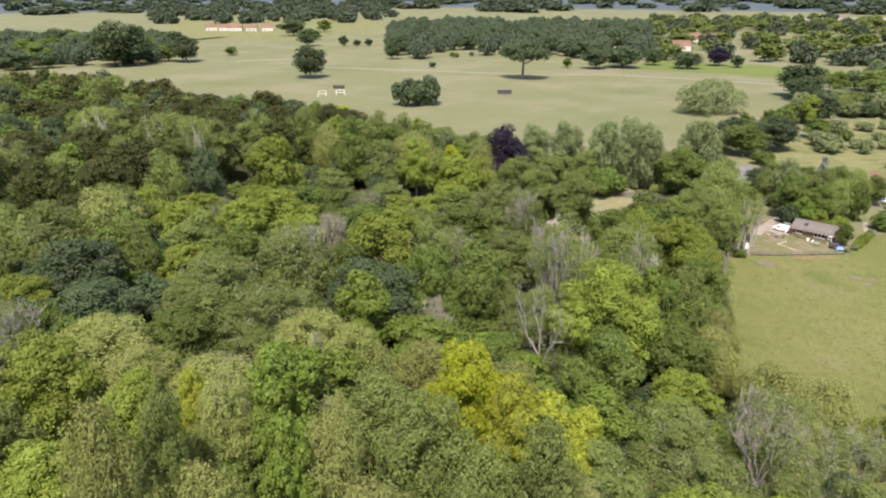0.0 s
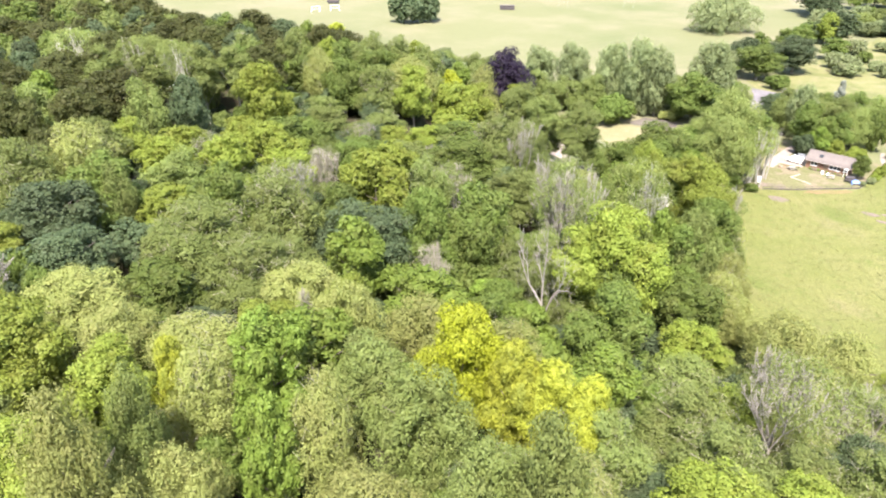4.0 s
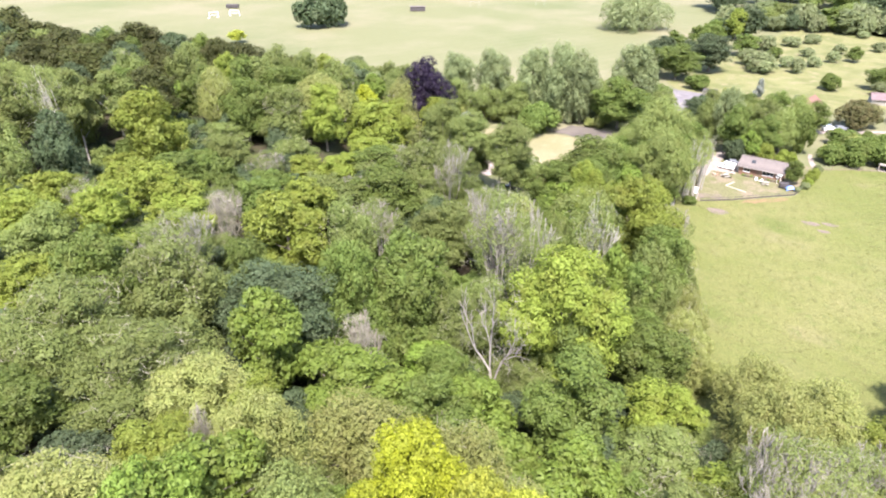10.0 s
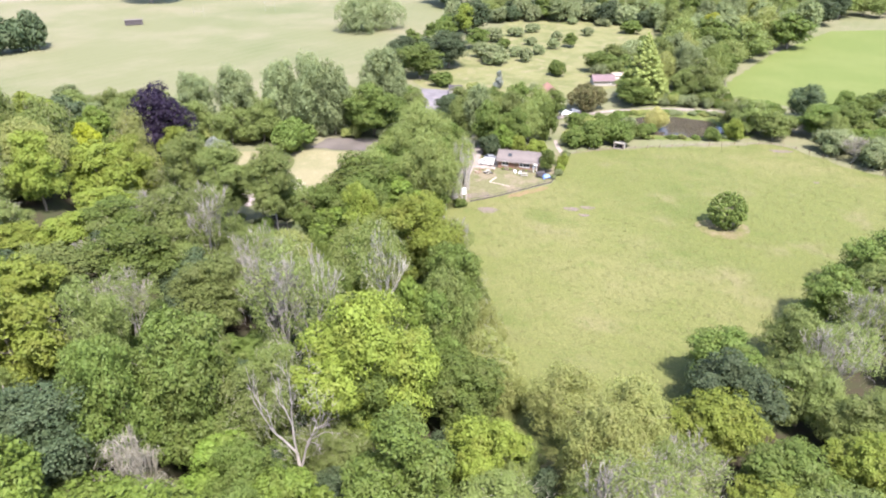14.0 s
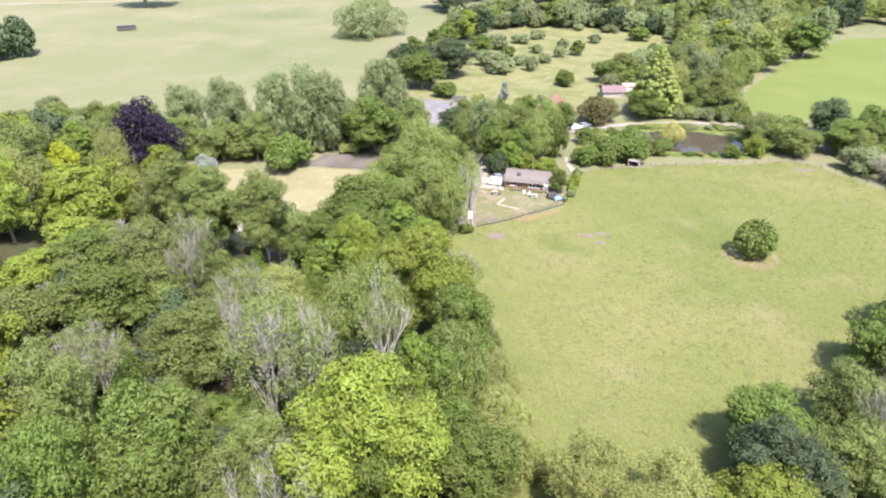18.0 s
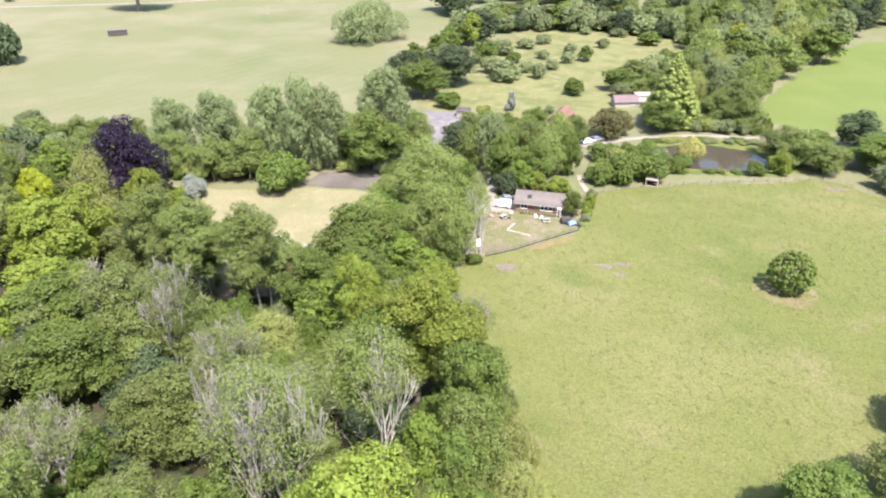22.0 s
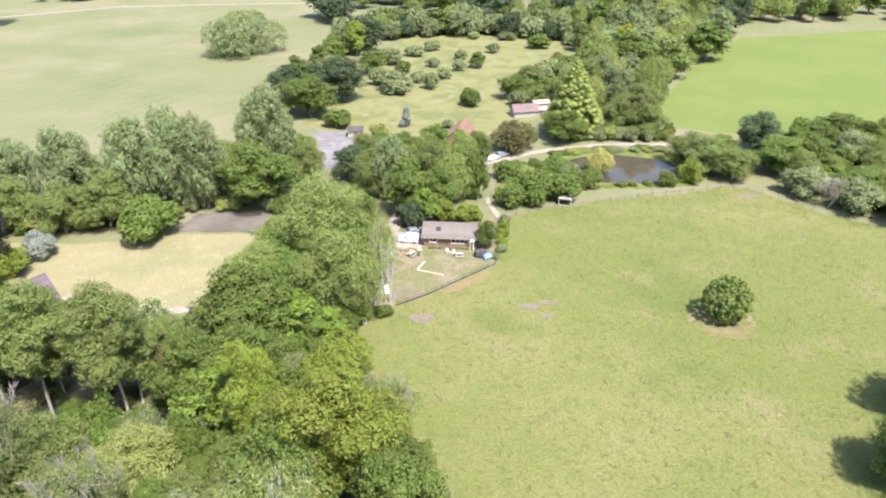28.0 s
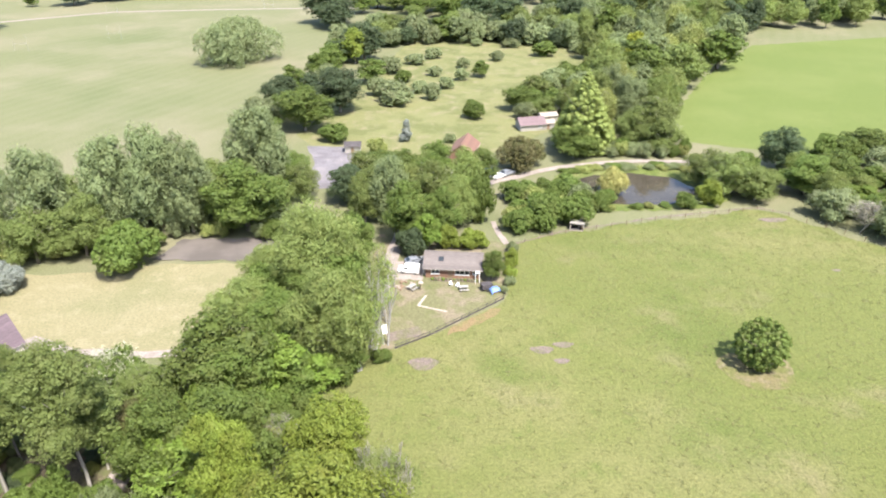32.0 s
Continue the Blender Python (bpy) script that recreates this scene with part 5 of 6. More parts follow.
def cylinder(r, z0, z1, at=(0, 0), r2=None, n=10):
    bm = bmesh.new()
    bmesh.ops.create_cone(bm, cap_ends=True, segments=n, radius1=r, radius2=r if r2 is None else r2, depth=z1 - z0, matrix=Matrix.Translation((at[0], at[1], (z0 + z1) / 2)))
    return bm


def wall_with_holes(length, height, thick, holes, y, x0=0.0):
    """Boxes of a wall along x from which holes (x0, x1, z0, z1) are left out."""
    rows, cuts = [], sorted(holes)
    at = x0
    for a, b, c, d in cuts:
        if a > at:
            rows.append((at, a, y, y + thick, 0, height))
        if c > 0.01:
            rows.append((a, b, y, y + thick, 0, c))
        rows.append((a, b, y, y + thick, d, height))
        at = b
    rows.append((at, x0 + length, y, y + thick, 0, height))
    return rows


def window_unit(parent, x0, x1, z0, z1, y, panes, frame_mat=WHITE):
    """Frame set in an opening of a wall that faces -y, with its panes and sill."""
    f = 0.07
    rows = [(x0, x1, y, y + 0.1, z0, z0 + f), (x0, x1, y, y + 0.1, z1 - f, z1)]
    step = (x1 - x0) / panes
    rows += [(x0 + i * step - (0 if i == 0 else f / 2 if i < panes else f), x0 + i * step + (f if i == 0 else f / 2 if i < panes else 0), y, y + 0.1, z0 + f, z1 - f) for i in range(panes + 1)]
    w = part("window", boxes(*rows), frame_mat, parent, "white painted window frame")
    for i in range(panes):
        part("pane", boxes((x0 + i * step + f * 0.6, x0 + (i + 1) * step - f * 0.6, y + 0.04, y + 0.06, z0 + f, z1 - f)), GLASS, w)
    part("sill", boxes((x0 - 0.06, x1 + 0.06, y - 0.16, y - 0.002, z0 - 0.07, z0)), frame_mat, w)


def gable_house(name, m, label, length, depth, wall_h, ridge_h, wall_mat, roof_mat, windows=(), door=None, chimney=None, over=0.35, roof_light=None, courses=9):
    """A house with its long front facing -y: walls with openings, a gabled roof laid in courses, windows and door."""
    h = thing(name, m, label, "house" if length > 6.5 else "shed")
    L2, D2, T = length / 2, depth / 2, 0.25
    holes = [(a, b, c, d) for a, b, c, d, _ in windows] + ([(door[0], door[1], 0, 2.05)] if door else [])
    for piece in wall_with_holes(length, wall_h, T, holes, -D2, -L2):
        part("front_wall", boxes(piece), wall_mat, h)
    part("back_wall", boxes((-L2, L2, D2 - T, D2, 0, wall_h)), wall_mat, h)
    for s in (-1, 1):
        bm = bmesh.new()
        x0, x1 = (L2 - T, L2) if s > 0 else (-L2, -L2 + T)
        prof = [(-D2 + T, 0), (D2 - T, 0), (D2 - T, wall_h), (0, ridge_h - 0.12), (-D2 + T, wall_h)]
        a, b = [bm.verts.new((x0, y, z)) for y, z in prof], [bm.verts.new((x1, y, z)) for y, z in prof]
        bm.faces.new(a)
        bm.faces.new(b[::-1])
        for i in range(5):
            bm.faces.new((a[i], b[i], b[(i + 1) % 5], a[(i + 1) % 5]))
        bmesh.ops.recalc_face_normals(bm, faces=bm.faces[:])
        part("gable_wall", bm, wall_mat, h)
    rise = ridge_h - wall_h
    slope = math.hypot(D2, rise)
    for s in (-1, 1):
        bm = bmesh.new()
        ang = math.atan2(rise, D2)
        full, rows = slope + over, []
        for i in range(courses):
            d0, d1 = full * i / courses, full * (i + 1) / courses + 0.06
            # each course lies on the one below it and is tipped by its own thickness
            mm = Matrix.Translation((0, 0, ridge_h)) @ (pose(0, 0, 0, 0, 0, 180) if s > 0 else Matrix()) @ Matrix.Rotation(ang, 4, "X")
            course = boxes((-L2 - over, L2 + over, -d1, -d0, 0.06, 0.10 + 0.02 * (i % 2)), m=mm)
            rows.append(course)
        add_box(bm, -L2 - over + 0.01, L2 + over - 0.01, -full, 0, 0.0, 0.05, m=mm)
        roof = part("roof", bm, roof_mat, h)
        for course in rows:
            part("tile_course", course, roof_mat, roof)
    part("ridge", boxes((-L2 - over, L2 + over, -0.14, 0.14, ridge_h + 0.04, ridge_h + 0.17), bevel=0.04), roof_mat, h, "rounded ridge tiles")
    part("gutter", boxes((-L2 - over, L2 + over, -D2 - over - 0.06, -D2 - over + 0.03, wall_h - 0.32, wall_h - 0.25)), GREYWOOD, h, "grey plastic gutter")
    for a, b, c, d, panes in windows:
        window_unit(h, a, b, c, d, -D2 + 0.08, panes)
    if door:
        dr = part("door", boxes((door[0] + 0.03, door[1] - 0.03, -D2 + 0.08, -D2 + 0.14, 0.02, 2.02)), BROWNWOOD, h, "brown timber door")
        part("door_handle", boxes((door[1] - 0.16, door[1] - 0.12, -D2 + 0.02, -D2 + 0.08, 0.95, 1.1)), STEEL, dr)
    if chimney:
        ch = part("chimney", boxes((chimney[0] - 0.45, chimney[0] + 0.45, -0.35, 0.35, ridge_h - 0.5, ridge_h + 1.2), (chimney[0] - 0.52, chimney[0] + 0.52, -0.42, 0.42, ridge_h + 1.1, ridge_h + 1.25)), BRICK, h)
        for dx in (-0.2, 0.2):
            part("chimney_pot", cylinder(0.12, ridge_h + 1.25, ridge_h + 1.65, (chimney[0] + dx, 0), 0.1), TERRACOTTA, ch)
    if roof_light:
        mm = Matrix.Translation((0, 0, ridge_h)) @ Matrix.Rotation(math.atan2(rise, D2), 4, "X")
        rl = part("roof_window", boxes((roof_light - 0.5, roof_light + 0.5, -2.2, -1.1, 0.1, 0.17), m=mm), DARKWOOD, h)
        part("pane", boxes((roof_light - 0.42, roof_light + 0.42, -2.12, -1.18, 0.17, 0.18), m=mm), GLASS, rl)
    return h


bungalow = gable_house("bungalow", pose(2.0, 111.0, 0.06, 0, 0, -5), "low brick bungalow with a weathered grey-brown tiled roof", 9.8, 6.0, 2.25, 3.75, BRICK, ROOFTILE,
                       windows=((-3.9, -2.4, 0.85, 1.85, 2), (0.4, 3.0, 0.8, 1.85, 3), (3.6, 4.4, 0.95, 1.85, 1)), door=(-0.9, 0.0), roof_light=-2.2, over=0.5)
part("porch", boxes((4.1, 4.88, -4.2, -3.02, 1.9, 2.0), (4.1, 4.2, -4.2, -4.1, 0, 1.9), (4.78, 4.88, -4.2, -4.1, 0, 1.9)), WHITE, bungalow, "small white open porch")
part("lean_to", boxes((-5.5, -4.93, -2.2, 2.2, 0, 1.9), (-5.7, -4.93, -2.4, 2.4, 1.9, 2.0)), GREYWOOD, bungalow, "grey timber lean-to")
gable_house("cottage", pose(-67.9, 81.9, 0.05, 0, 0, 54), "cottage with a steep plum-coloured tiled roof", 10.5, 6.5, 3.0, 6.4, RENDER, PURPLETILE,
            windows=((-3.6, -2.2, 1.0, 2.2, 2), (1.6, 3.2, 1.0, 2.2, 2)), door=(-0.5, 0.45), chimney=(-3.4,))
gable_house("stable", pose(25.5, 196, 0.05, 0, 0, 12), "low stable with a faded maroon sheeted roof", 7.4, 5.2, 1.9, 3.3, GREYWOOD, REDTILE, windows=((1.6, 2.8, 0.9, 1.6, 2),))
gable_house("barn", pose(5.6, 171, 0.05, 0, 0, 78), "old barn with a terracotta tiled roof among trees", 9.5, 6.0, 2.8, 5.0, BRICK, TERRACOTTA, windows=((1.5, 2.6, 1.0, 2.0, 1),), door=(-1.4, -0.4))
for sx, sy, rz, ln, mat, lab in ((31.5, 203, 15, 5.2, CONCRETE, "small pale tin-roofed outbuilding by the stable"), (30.5, 196, 8, 3.6, CONCRETE, "small grey shed behind the stable"), (34, 211, -20, 4.6, CONCRETE, "small pale tin-roofed outbuilding by the stable"),
                                 (-24, 176, 4, 4.2, DARKWOOD, "grey timber shed at the edge of the yard")):
    gable_house("outbuilding", pose(sx, sy, 0.05, 0, 0, rz), lab, ln, 2.8, 1.9, 2.6, GREYWOOD, mat, door=(-0.5, 0.4), over=0.2, courses=4)
for sx, sy in zip((-886, -868, -846, -905, -830), (566, 574, 584, 556, 600)):
    gable_house("far_house", pose(sx, sy, 0, 0, 0, 40 + (sx % 7) * 3), "distant pale house with an orange tiled roof", 16, 10, 5.5, 9.5, RENDER, TERRACOTTA, windows=((-4, -2, 1, 2.4, 2), (2, 4, 1, 2.4, 2)), courses=3)
for sx, sy in zip((-262, -245, -236, -228), (770, 760, 778, 640)):
    gable_house("far_house", pose(sx, sy, 0, 0, 0, 20 + (sx % 5) * 9), "distant house with a buff roof among trees", 18, 10, 5.5, 10, RENDER, TERRACOTTA, windows=((-4, -2, 1, 2.4, 2), (2, 4, 1, 2.4, 2)), courses=3)

# The open-fronted shelter on the meadow's far edge.
sh = thing("field_shelter", pose(27.4, 127.6, 0.03, 0, 0, -16), "small open-fronted grey field shelter", "shelter")
part("back", boxes((-1.35, 1.35, 2.2, 2.26, 0, 1.5)), GREYWOOD, sh)
# Dark floor: shade inside the shelter put into the colour.
part("floor_board", boxes((-1.3, 1.3, 0.02, 2.2, 0, 0.12)), DARKWOOD, sh)
for s in (-1, 1):
    part("side", boxes((s * 1.32 - 0.03, s * 1.32 + 0.03, 0.02, 2.2, 0, 1.5)), GREYWOOD, sh)
    part("front_post", boxes((s * 1.29 - 0.09, s * 1.29 + 0.09, -0.06, 0.02, 0, 1.6)), CONCRETE, sh, "pale front post")
part("lintel", boxes((-1.2, 1.2, -0.06, 0.02, 1.4, 1.6)), CONCRETE, sh, "pale front beam")
part("sill", boxes((-1.2, 1.2, -0.06, 0.02, 0.0, 0.16)), CONCRETE, sh, "pale front sill")
# Added board, coloured dark so that the open front looks shaded.
part("inner_lining", boxes((-1.28, 1.28, 2.1, 2.19, 0.12, 1.45)), DARKWOOD, sh, "inner boards coloured dark for the opening's shade")
part("roof", boxes((-1.45, 1.45, -0.12, 2.35, 0, 0.06), m=Matrix.Translation((0, 0, 1.61)) @ Matrix.Rotation(radians(-3), 4, "X")), GREYWOOD, sh, "weathered roof sheet")


def van(m, label):
    """Parked panel van, nose along +y."""
    c = thing("van", m, label, "van", "parked cars")
    prof = [(-2.3, 0.35), (2.25, 0.35), (2.3, 0.75), (2.1, 1.05), (1.45, 1.2), (0.95, 1.86), (0.6, 1.95), (-2.2, 1.95), (-2.3, 1.85)]
    bm = prism(prof, -0.92, 0.92)
    for v in bm.verts:
        v.co = Vector((v.co.y * (0.92 if v.co.z > 1.6 else 1.0), v.co.x, v.co.z))
    bmesh.ops.recalc_face_normals(bm, faces=bm.faces[:])
    bmesh.ops.bevel(bm, geom=bm.edges[:], offset=0.06, segments=2, affect="EDGES")
    body = part("body", bm, CARPAINT["white"], c)
    part("windscreen", boxes((-0.74, 0.74, -0.38, 0.38, 0, 0.03), m=Matrix.Translation((0, 1.22, 1.54)) @ Matrix.Rotation(radians(-53), 4, "X")), GLASS, body, "dark glass windscreen")
    for s in (-1, 1):
        part("side_window", boxes((s * 0.91 - 0.02, s * 0.91 + 0.02, 0.1, 0.85, 1.2, 1.62)), GLASS, body, "dark glass side window")
        part("headlight", boxes((s * 0.68 - 0.15, s * 0.68 + 0.15, 2.22, 2.32, 0.72, 0.92), bevel=0.02), WHITE, body)
        part("mirror", boxes((s * 1.04 - 0.1, s * 1.04 + 0.1, 0.95, 1.05, 1.15, 1.38), bevel=0.03), RUBBER, body)
        for y in (-1.45, 1.45):
            bm = bmesh.new()
            bmesh.ops.create_cone(bm, cap_ends=True, segments=14, radius1=0.34, radius2=0.34, depth=0.2, matrix=Matrix.Translation((s * 0.86, y, 0.34)) @ Matrix.Rotation(math.pi / 2, 4, "Y"))
            w = part("wheel", bm, RUBBER, c, "black tyre")
            bm = bmesh.new()
            bmesh.ops.create_cone(bm, cap_ends=True, segments=10, radius1=0.2, radius2=0.2, depth=0.23, matrix=Matrix.Translation((s * 0.86, y, 0.34)) @ Matrix.Rotation(math.pi / 2, 4, "Y"))
            part("rim", bm, STEEL, w)
    return c


def car(m, colour, label):
    """Parked car, nose along +y."""
    c = thing("car", m, label, "car", "parked cars")
    prof = [(-2.1, 0.32), (2.05, 0.32), (2.12, 0.62), (1.95, 0.84), (0.95, 0.93), (0.25, 1.36), (-1.25, 1.42), (-1.95, 0.98), (-2.12, 0.9)]
    bm = prism(prof, -0.86, 0.86)
    for v in bm.verts:
        v.co = Vector((v.co.y * (0.82 if v.co.z > 1.1 else 1.0), v.co.x, v.co.z))
    bmesh.ops.recalc_face_normals(bm, faces=bm.faces[:])
    bmesh.ops.bevel(bm, geom=bm.edges[:], offset=0.05, segments=1, affect="EDGES")
    body = part("body", bm, CARPAINT[colour], c)
    part("windscreen", boxes((-0.66, 0.66, -0.41, 0.41, 0, 0.03), m=Matrix.Translation((0, 0.6, 1.16)) @ Matrix.Rotation(radians(-31.5), 4, "X")), GLASS, body, "dark glass windscreen")
    part("rear_window", boxes((-0.62, 0.62, -0.35, 0.35, 0, 0.03), m=Matrix.Translation((0, -1.62, 1.22)) @ Matrix.Rotation(radians(32), 4, "X")), GLASS, body, "dark glass rear window")
    for s in (-1, 1):
        part("side_window", boxes((s * 0.76, s * 0.80, -1.1, 0.2, 0.98, 1.26)), GLASS, body, "dark glass side window")
        part("headlight", boxes((s * 0.62 - 0.16, s * 0.62 + 0.16, 2.04, 2.12, 0.62, 0.74), bevel=0.02), WHITE, body)
        part("tail_light", boxes((s * 0.68 - 0.1, s * 0.68 + 0.1, -2.14, -2.08, 0.72, 0.88), bevel=0.02), REDTILE, body)
        part("mirror", boxes((s * 0.98 - 0.1, s * 0.98 + 0.1, 0.3, 0.42, 0.92, 1.04), bevel=0.03), CARPAINT[colour], body)
        for y in (-1.3, 1.32):
            bm = bmesh.new()
            bmesh.ops.create_cone(bm, cap_ends=True, segments=14, radius1=0.32, radius2=0.32, depth=0.2, matrix=Matrix.Translation((s * 0.8, y, 0.32)) @ Matrix.Rotation(math.pi / 2, 4, "Y"))
            w = part("wheel", bm, RUBBER, c, "black tyre")
            bm = bmesh.new()
            bmesh.ops.create_cone(bm, cap_ends=True, segments=10, radius1=0.19, radius2=0.19, depth=0.23, matrix=Matrix.Translation((s * 0.8, y, 0.32)) @ Matrix.Rotation(math.pi / 2, 4, "Y"))
            part("rim", bm, STEEL, w)
    return c


van(pose(-6.2, 110.2, 0.12, 0, 0, 80) @ Matrix.Diagonal((0.84, 0.84, 0.84, 1)), "white panel van parked on gravel by the bungalow")
car(pose(-5.0, 113.6, 0.12, 0, 0, -68), "grey", "silver-grey car parked behind the van by the bungalow")
car(pose(7.0, 152.0, 0.1, 0, 0, -30), "grey", "grey car parked on the track by the pond")
car(pose(13.2, 156.6, 0.1, 0, 0, -55), "white", "white car parked on the pond track")
car(pose(15.8, 158.6, 0.1, 0, 0, -50), "grey", "silver-grey car parked on the pond track")
car(pose(11.0, 159.6, 0.1, 0, 0, -50), "blue", "blue car parked under the trees")
car(pose(-45.6, 71.4, 0.12, 0, 0, 82), "black", "dark car parked under trees on the track")


def fence_run(name, pts, step, post_h, rails, label, post_mat, rail_mat, r=0.05):
    f = thing(name, pose(*pts[0], 0.03), label, "fence")
    ox, oy = pts[0]
    post = cylinder(r, -0.3, post_h, n=6)
    me = bpy.data.meshes.new("post")
    post.to_mesh(me)
    post.free()
    me.materials.append(post_mat)
    for (ax, ay), (bx, by) in zip(pts, pts[1:]):
        d = math.hypot(bx - ax, by - ay)
        n = max(1, round(d / step))
        for i in range(n):
            ob = new("post", me)
            ob.parent, ob.location = f, (ax + (bx - ax) * i / n - ox, ay + (by - ay) * i / n - oy, 0)
        turn = Matrix.Translation((ax - ox, ay - oy, 0)) @ Matrix.Rotation(math.atan2(by - ay, bx - ax), 4, "Z")
        for z0, z1, t in rails:
            part("rail", boxes((0, d, -t, t, z0, z1), m=turn), rail_mat, f)
    return f


fence_run("garden_fence", [(-7.3, 86.6), (-2.1, 90.1), (4.3, 95.7), (10.4, 101.0), (11.4, 107)], 1.8, 0.85, ((0.05, 0.3, 0.012), (0.72, 0.79, 0.012)), "dark timber and netting fence round the garden", DARKWOOD, DARKWOOD)
fence_run("meadow_fence", [(13.4, 121.5), (25, 126.3), (45, 132.6), (68.6, 138), (74, 134.6), (86.5, 120), (112, 100)], 3.5, 1.05, ((0.95, 0.962, 0.005), (0.5, 0.512, 0.005)), "post and wire fence along the meadow's edge", BROWNWOOD, GREYWOOD)
sheet("meadow_path", stroke([(12.6, 121), (24.6, 127.4), (45, 133.8), (68.6, 139.2), (75, 136)], 0.6), bare_mat, 0.05, "worn pale footpath along the meadow fence", "path", 0.25, 1.5)
sheet("garden_path", stroke([(10.5, 132), (11.2, 127), (12.6, 121.5)], 1.2), gravel_mat, 0.10, "pale path climbing behind the bungalow", "path", 0.15, 1.2)

dry_mat = ground_material("scorched_grass", [(0.16, 0.115, 0.062), (0.13, 0.115, 0.05)], [(0.4, 0.4, 0.65)], 0.4)[0]
sheet("scorched_grass", [(0.5, 90.2), (3.5, 91.4), (7.6, 95), (9.6, 98), (8.4, 98.2), (4.6, 95.2), (1.2, 92.2)], dry_mat, 0.045, "scorched orange grass outside the garden fence", "grass", 0.5, 1.0)
bank_mat = ground_material("lush_bank_grass", [(0.095, 0.118, 0.03), (0.13, 0.14, 0.05), (0.07, 0.095, 0.024)], [(0.15, 0.4, 0.6), (0.4, 0.45, 0.65)], 0.8)[0]
sheet("pond_bank", [(22, 146), (28, 139), (40, 137), (60, 139.4), (66, 146), (64, 160), (50, 165.8), (36, 164), (27, 158)], bank_mat, 0.06, "lush green grass round the pond", "bank", 0.8, 1.5)

# Garden things on the bungalow's lawn.
def slab_path(points, label):
    p = thing("slab_path", pose(0, 0, 0.065), label, "path")
    for (ax, ay), (bx, by) in zip(points, points[1:]):
        d = math.hypot(bx - ax, by - ay)
        n = round(d / 0.62)
        for i in range(n):
            f = (i + 0.5) / n
            part("slab", boxes((-0.28, 0.28, -0.22, 0.22, -0.02, 0.035), m=Matrix.Translation((ax + (bx - ax) * f, ay + (by - ay) * f, 0)) @ Matrix.Rotation(math.atan2(by - ay, bx - ax) + 0.05 * math.sin(i * 2.1), 4, "Z"), bevel=0.012), CONCRETE, p)
    return p


slab_path([(-2.9, 102.2), (-4.2, 98.9), (0.7, 97.0)], "pale concrete slabs laid in an angle on the lawn")


def picnic_table(m, label):
    t = thing("picnic_table", m, label, "table")
    for i in range(4):
        part("board", boxes((-0.85, 0.85, -0.36 + i * 0.185, -0.2 + i * 0.185, 0.71, 0.75)), GREYWOOD, t)
    for s in (-1, 1):
        part("bench", boxes((-0.85, 0.85, s * 0.75 - 0.13, s * 0.75 + 0.13, 0.42, 0.46)), GREYWOOD, t)
        part("brace", boxes((s * 0.6 - 0.03, s * 0.6 + 0.03, -0.85, 0.85, 0.36, 0.42)), GREYWOOD, t)
        for q in (-1, 1):
            part("leg", boxes((-0.03, 0.03, -0.04, 0.04, -0.02, 0.76), m=Matrix.Translation((s * 0.6, q * 0.55, 0)) @ Matrix.Rotation(radians(q * 24), 4, "X")), GREYWOOD, t)
    return t


picnic_table(pose(3.6, 104.0, 0.06, 0, 0, 8), "grey timber picnic table on the garden lawn")
picnic_table(pose(-5.4, 104.3, 0.06, 0, 0, 50), "weathered picnic table near the gravel")


def garden_chair(m):
    c = thing("garden_chair", m, "white plastic garden chair on the lawn", "chair", "garden chairs")
    part("seat", boxes((-0.25, 0.25, -0.25, 0.25, 0.4, 0.45), bevel=0.02), WHITE, c)
    part("backrest", boxes((-0.25, 0.25, 0.2, 0.25, 0.45, 0.9), bevel=0.02), WHITE, c)
    for x in (-0.22, 0.22):
        for y in (-0.22, 0.22):
            part("leg", boxes((x - 0.02, x + 0.02, y - 0.02, y + 0.02, 0, 0.4)), WHITE, c)
    return c


chair = garden_chair(pose(1.4, 105.4, 0.06, 0, 0, 30))
for x, y, a in ((2.5, 105.0, -40),):
    copy_thing(chair, pose(x, y, 0.06, 0, 0, a))
bt = thing("bird_table", pose(-3.9, 104.0, 0.06), "small thatch-coloured bird table on a post", "bird table")
part("post", cylinder(0.06, 0, 1.2), BROWNWOOD, bt)
part("tray", boxes((-0.3, 0.3, -0.3, 0.3, 1.2, 1.26)), BROWNWOOD, bt)
part("roof", cylinder(0.5, 1.5, 1.95, (0, 0), 0.05, 8), CONCRETE, bt, "pale conical roof")
for x in (-0.25, 0.25):
    part("upright", boxes((x - 0.02, x + 0.02, -0.02, 0.02, 1.26, 1.55)), BROWNWOOD, bt)
for i, (x, y, a) in enumerate(((-9.3, 90.6, 12),)):
    p = thing("white_board", pose(x, y, 0.06, -14, 0, a), "white board leaning by the birch stems", "board")
    part("panel", boxes((-0.5, 0.5, 0, 0.05, 0, 1.5)), WHITE, p)
    part("foot_rail", boxes((-0.5, 0.5, -0.06, 0, 0, 0.08)), WHITE, p)
tp = thing("covered_heap", pose(9.0, 103.3, 0.06, 0, 0, 25), "heap of garden stores under a blue tarpaulin", "tarpaulin")
bm = bmesh.new()
bmesh.ops.create_grid(bm, x_segments=9, y_segments=7, size=1)
g = random.Random(4)
for v in bm.verts:
    v.co = Vector((v.co.x * 0.9, v.co.y * 0.7, 1.0 * max(0, 1 - (v.co.x ** 4 + v.co.y ** 4) * 0.5) + g.uniform(-0.06, 0.06)))
part("tarpaulin", bm, BLUETARP, tp, "creased blue tarpaulin", True)
part("crate", boxes((-0.6, 0.6, -0.45, 0.45, 0, 0.75)), BROWNWOOD, tp)
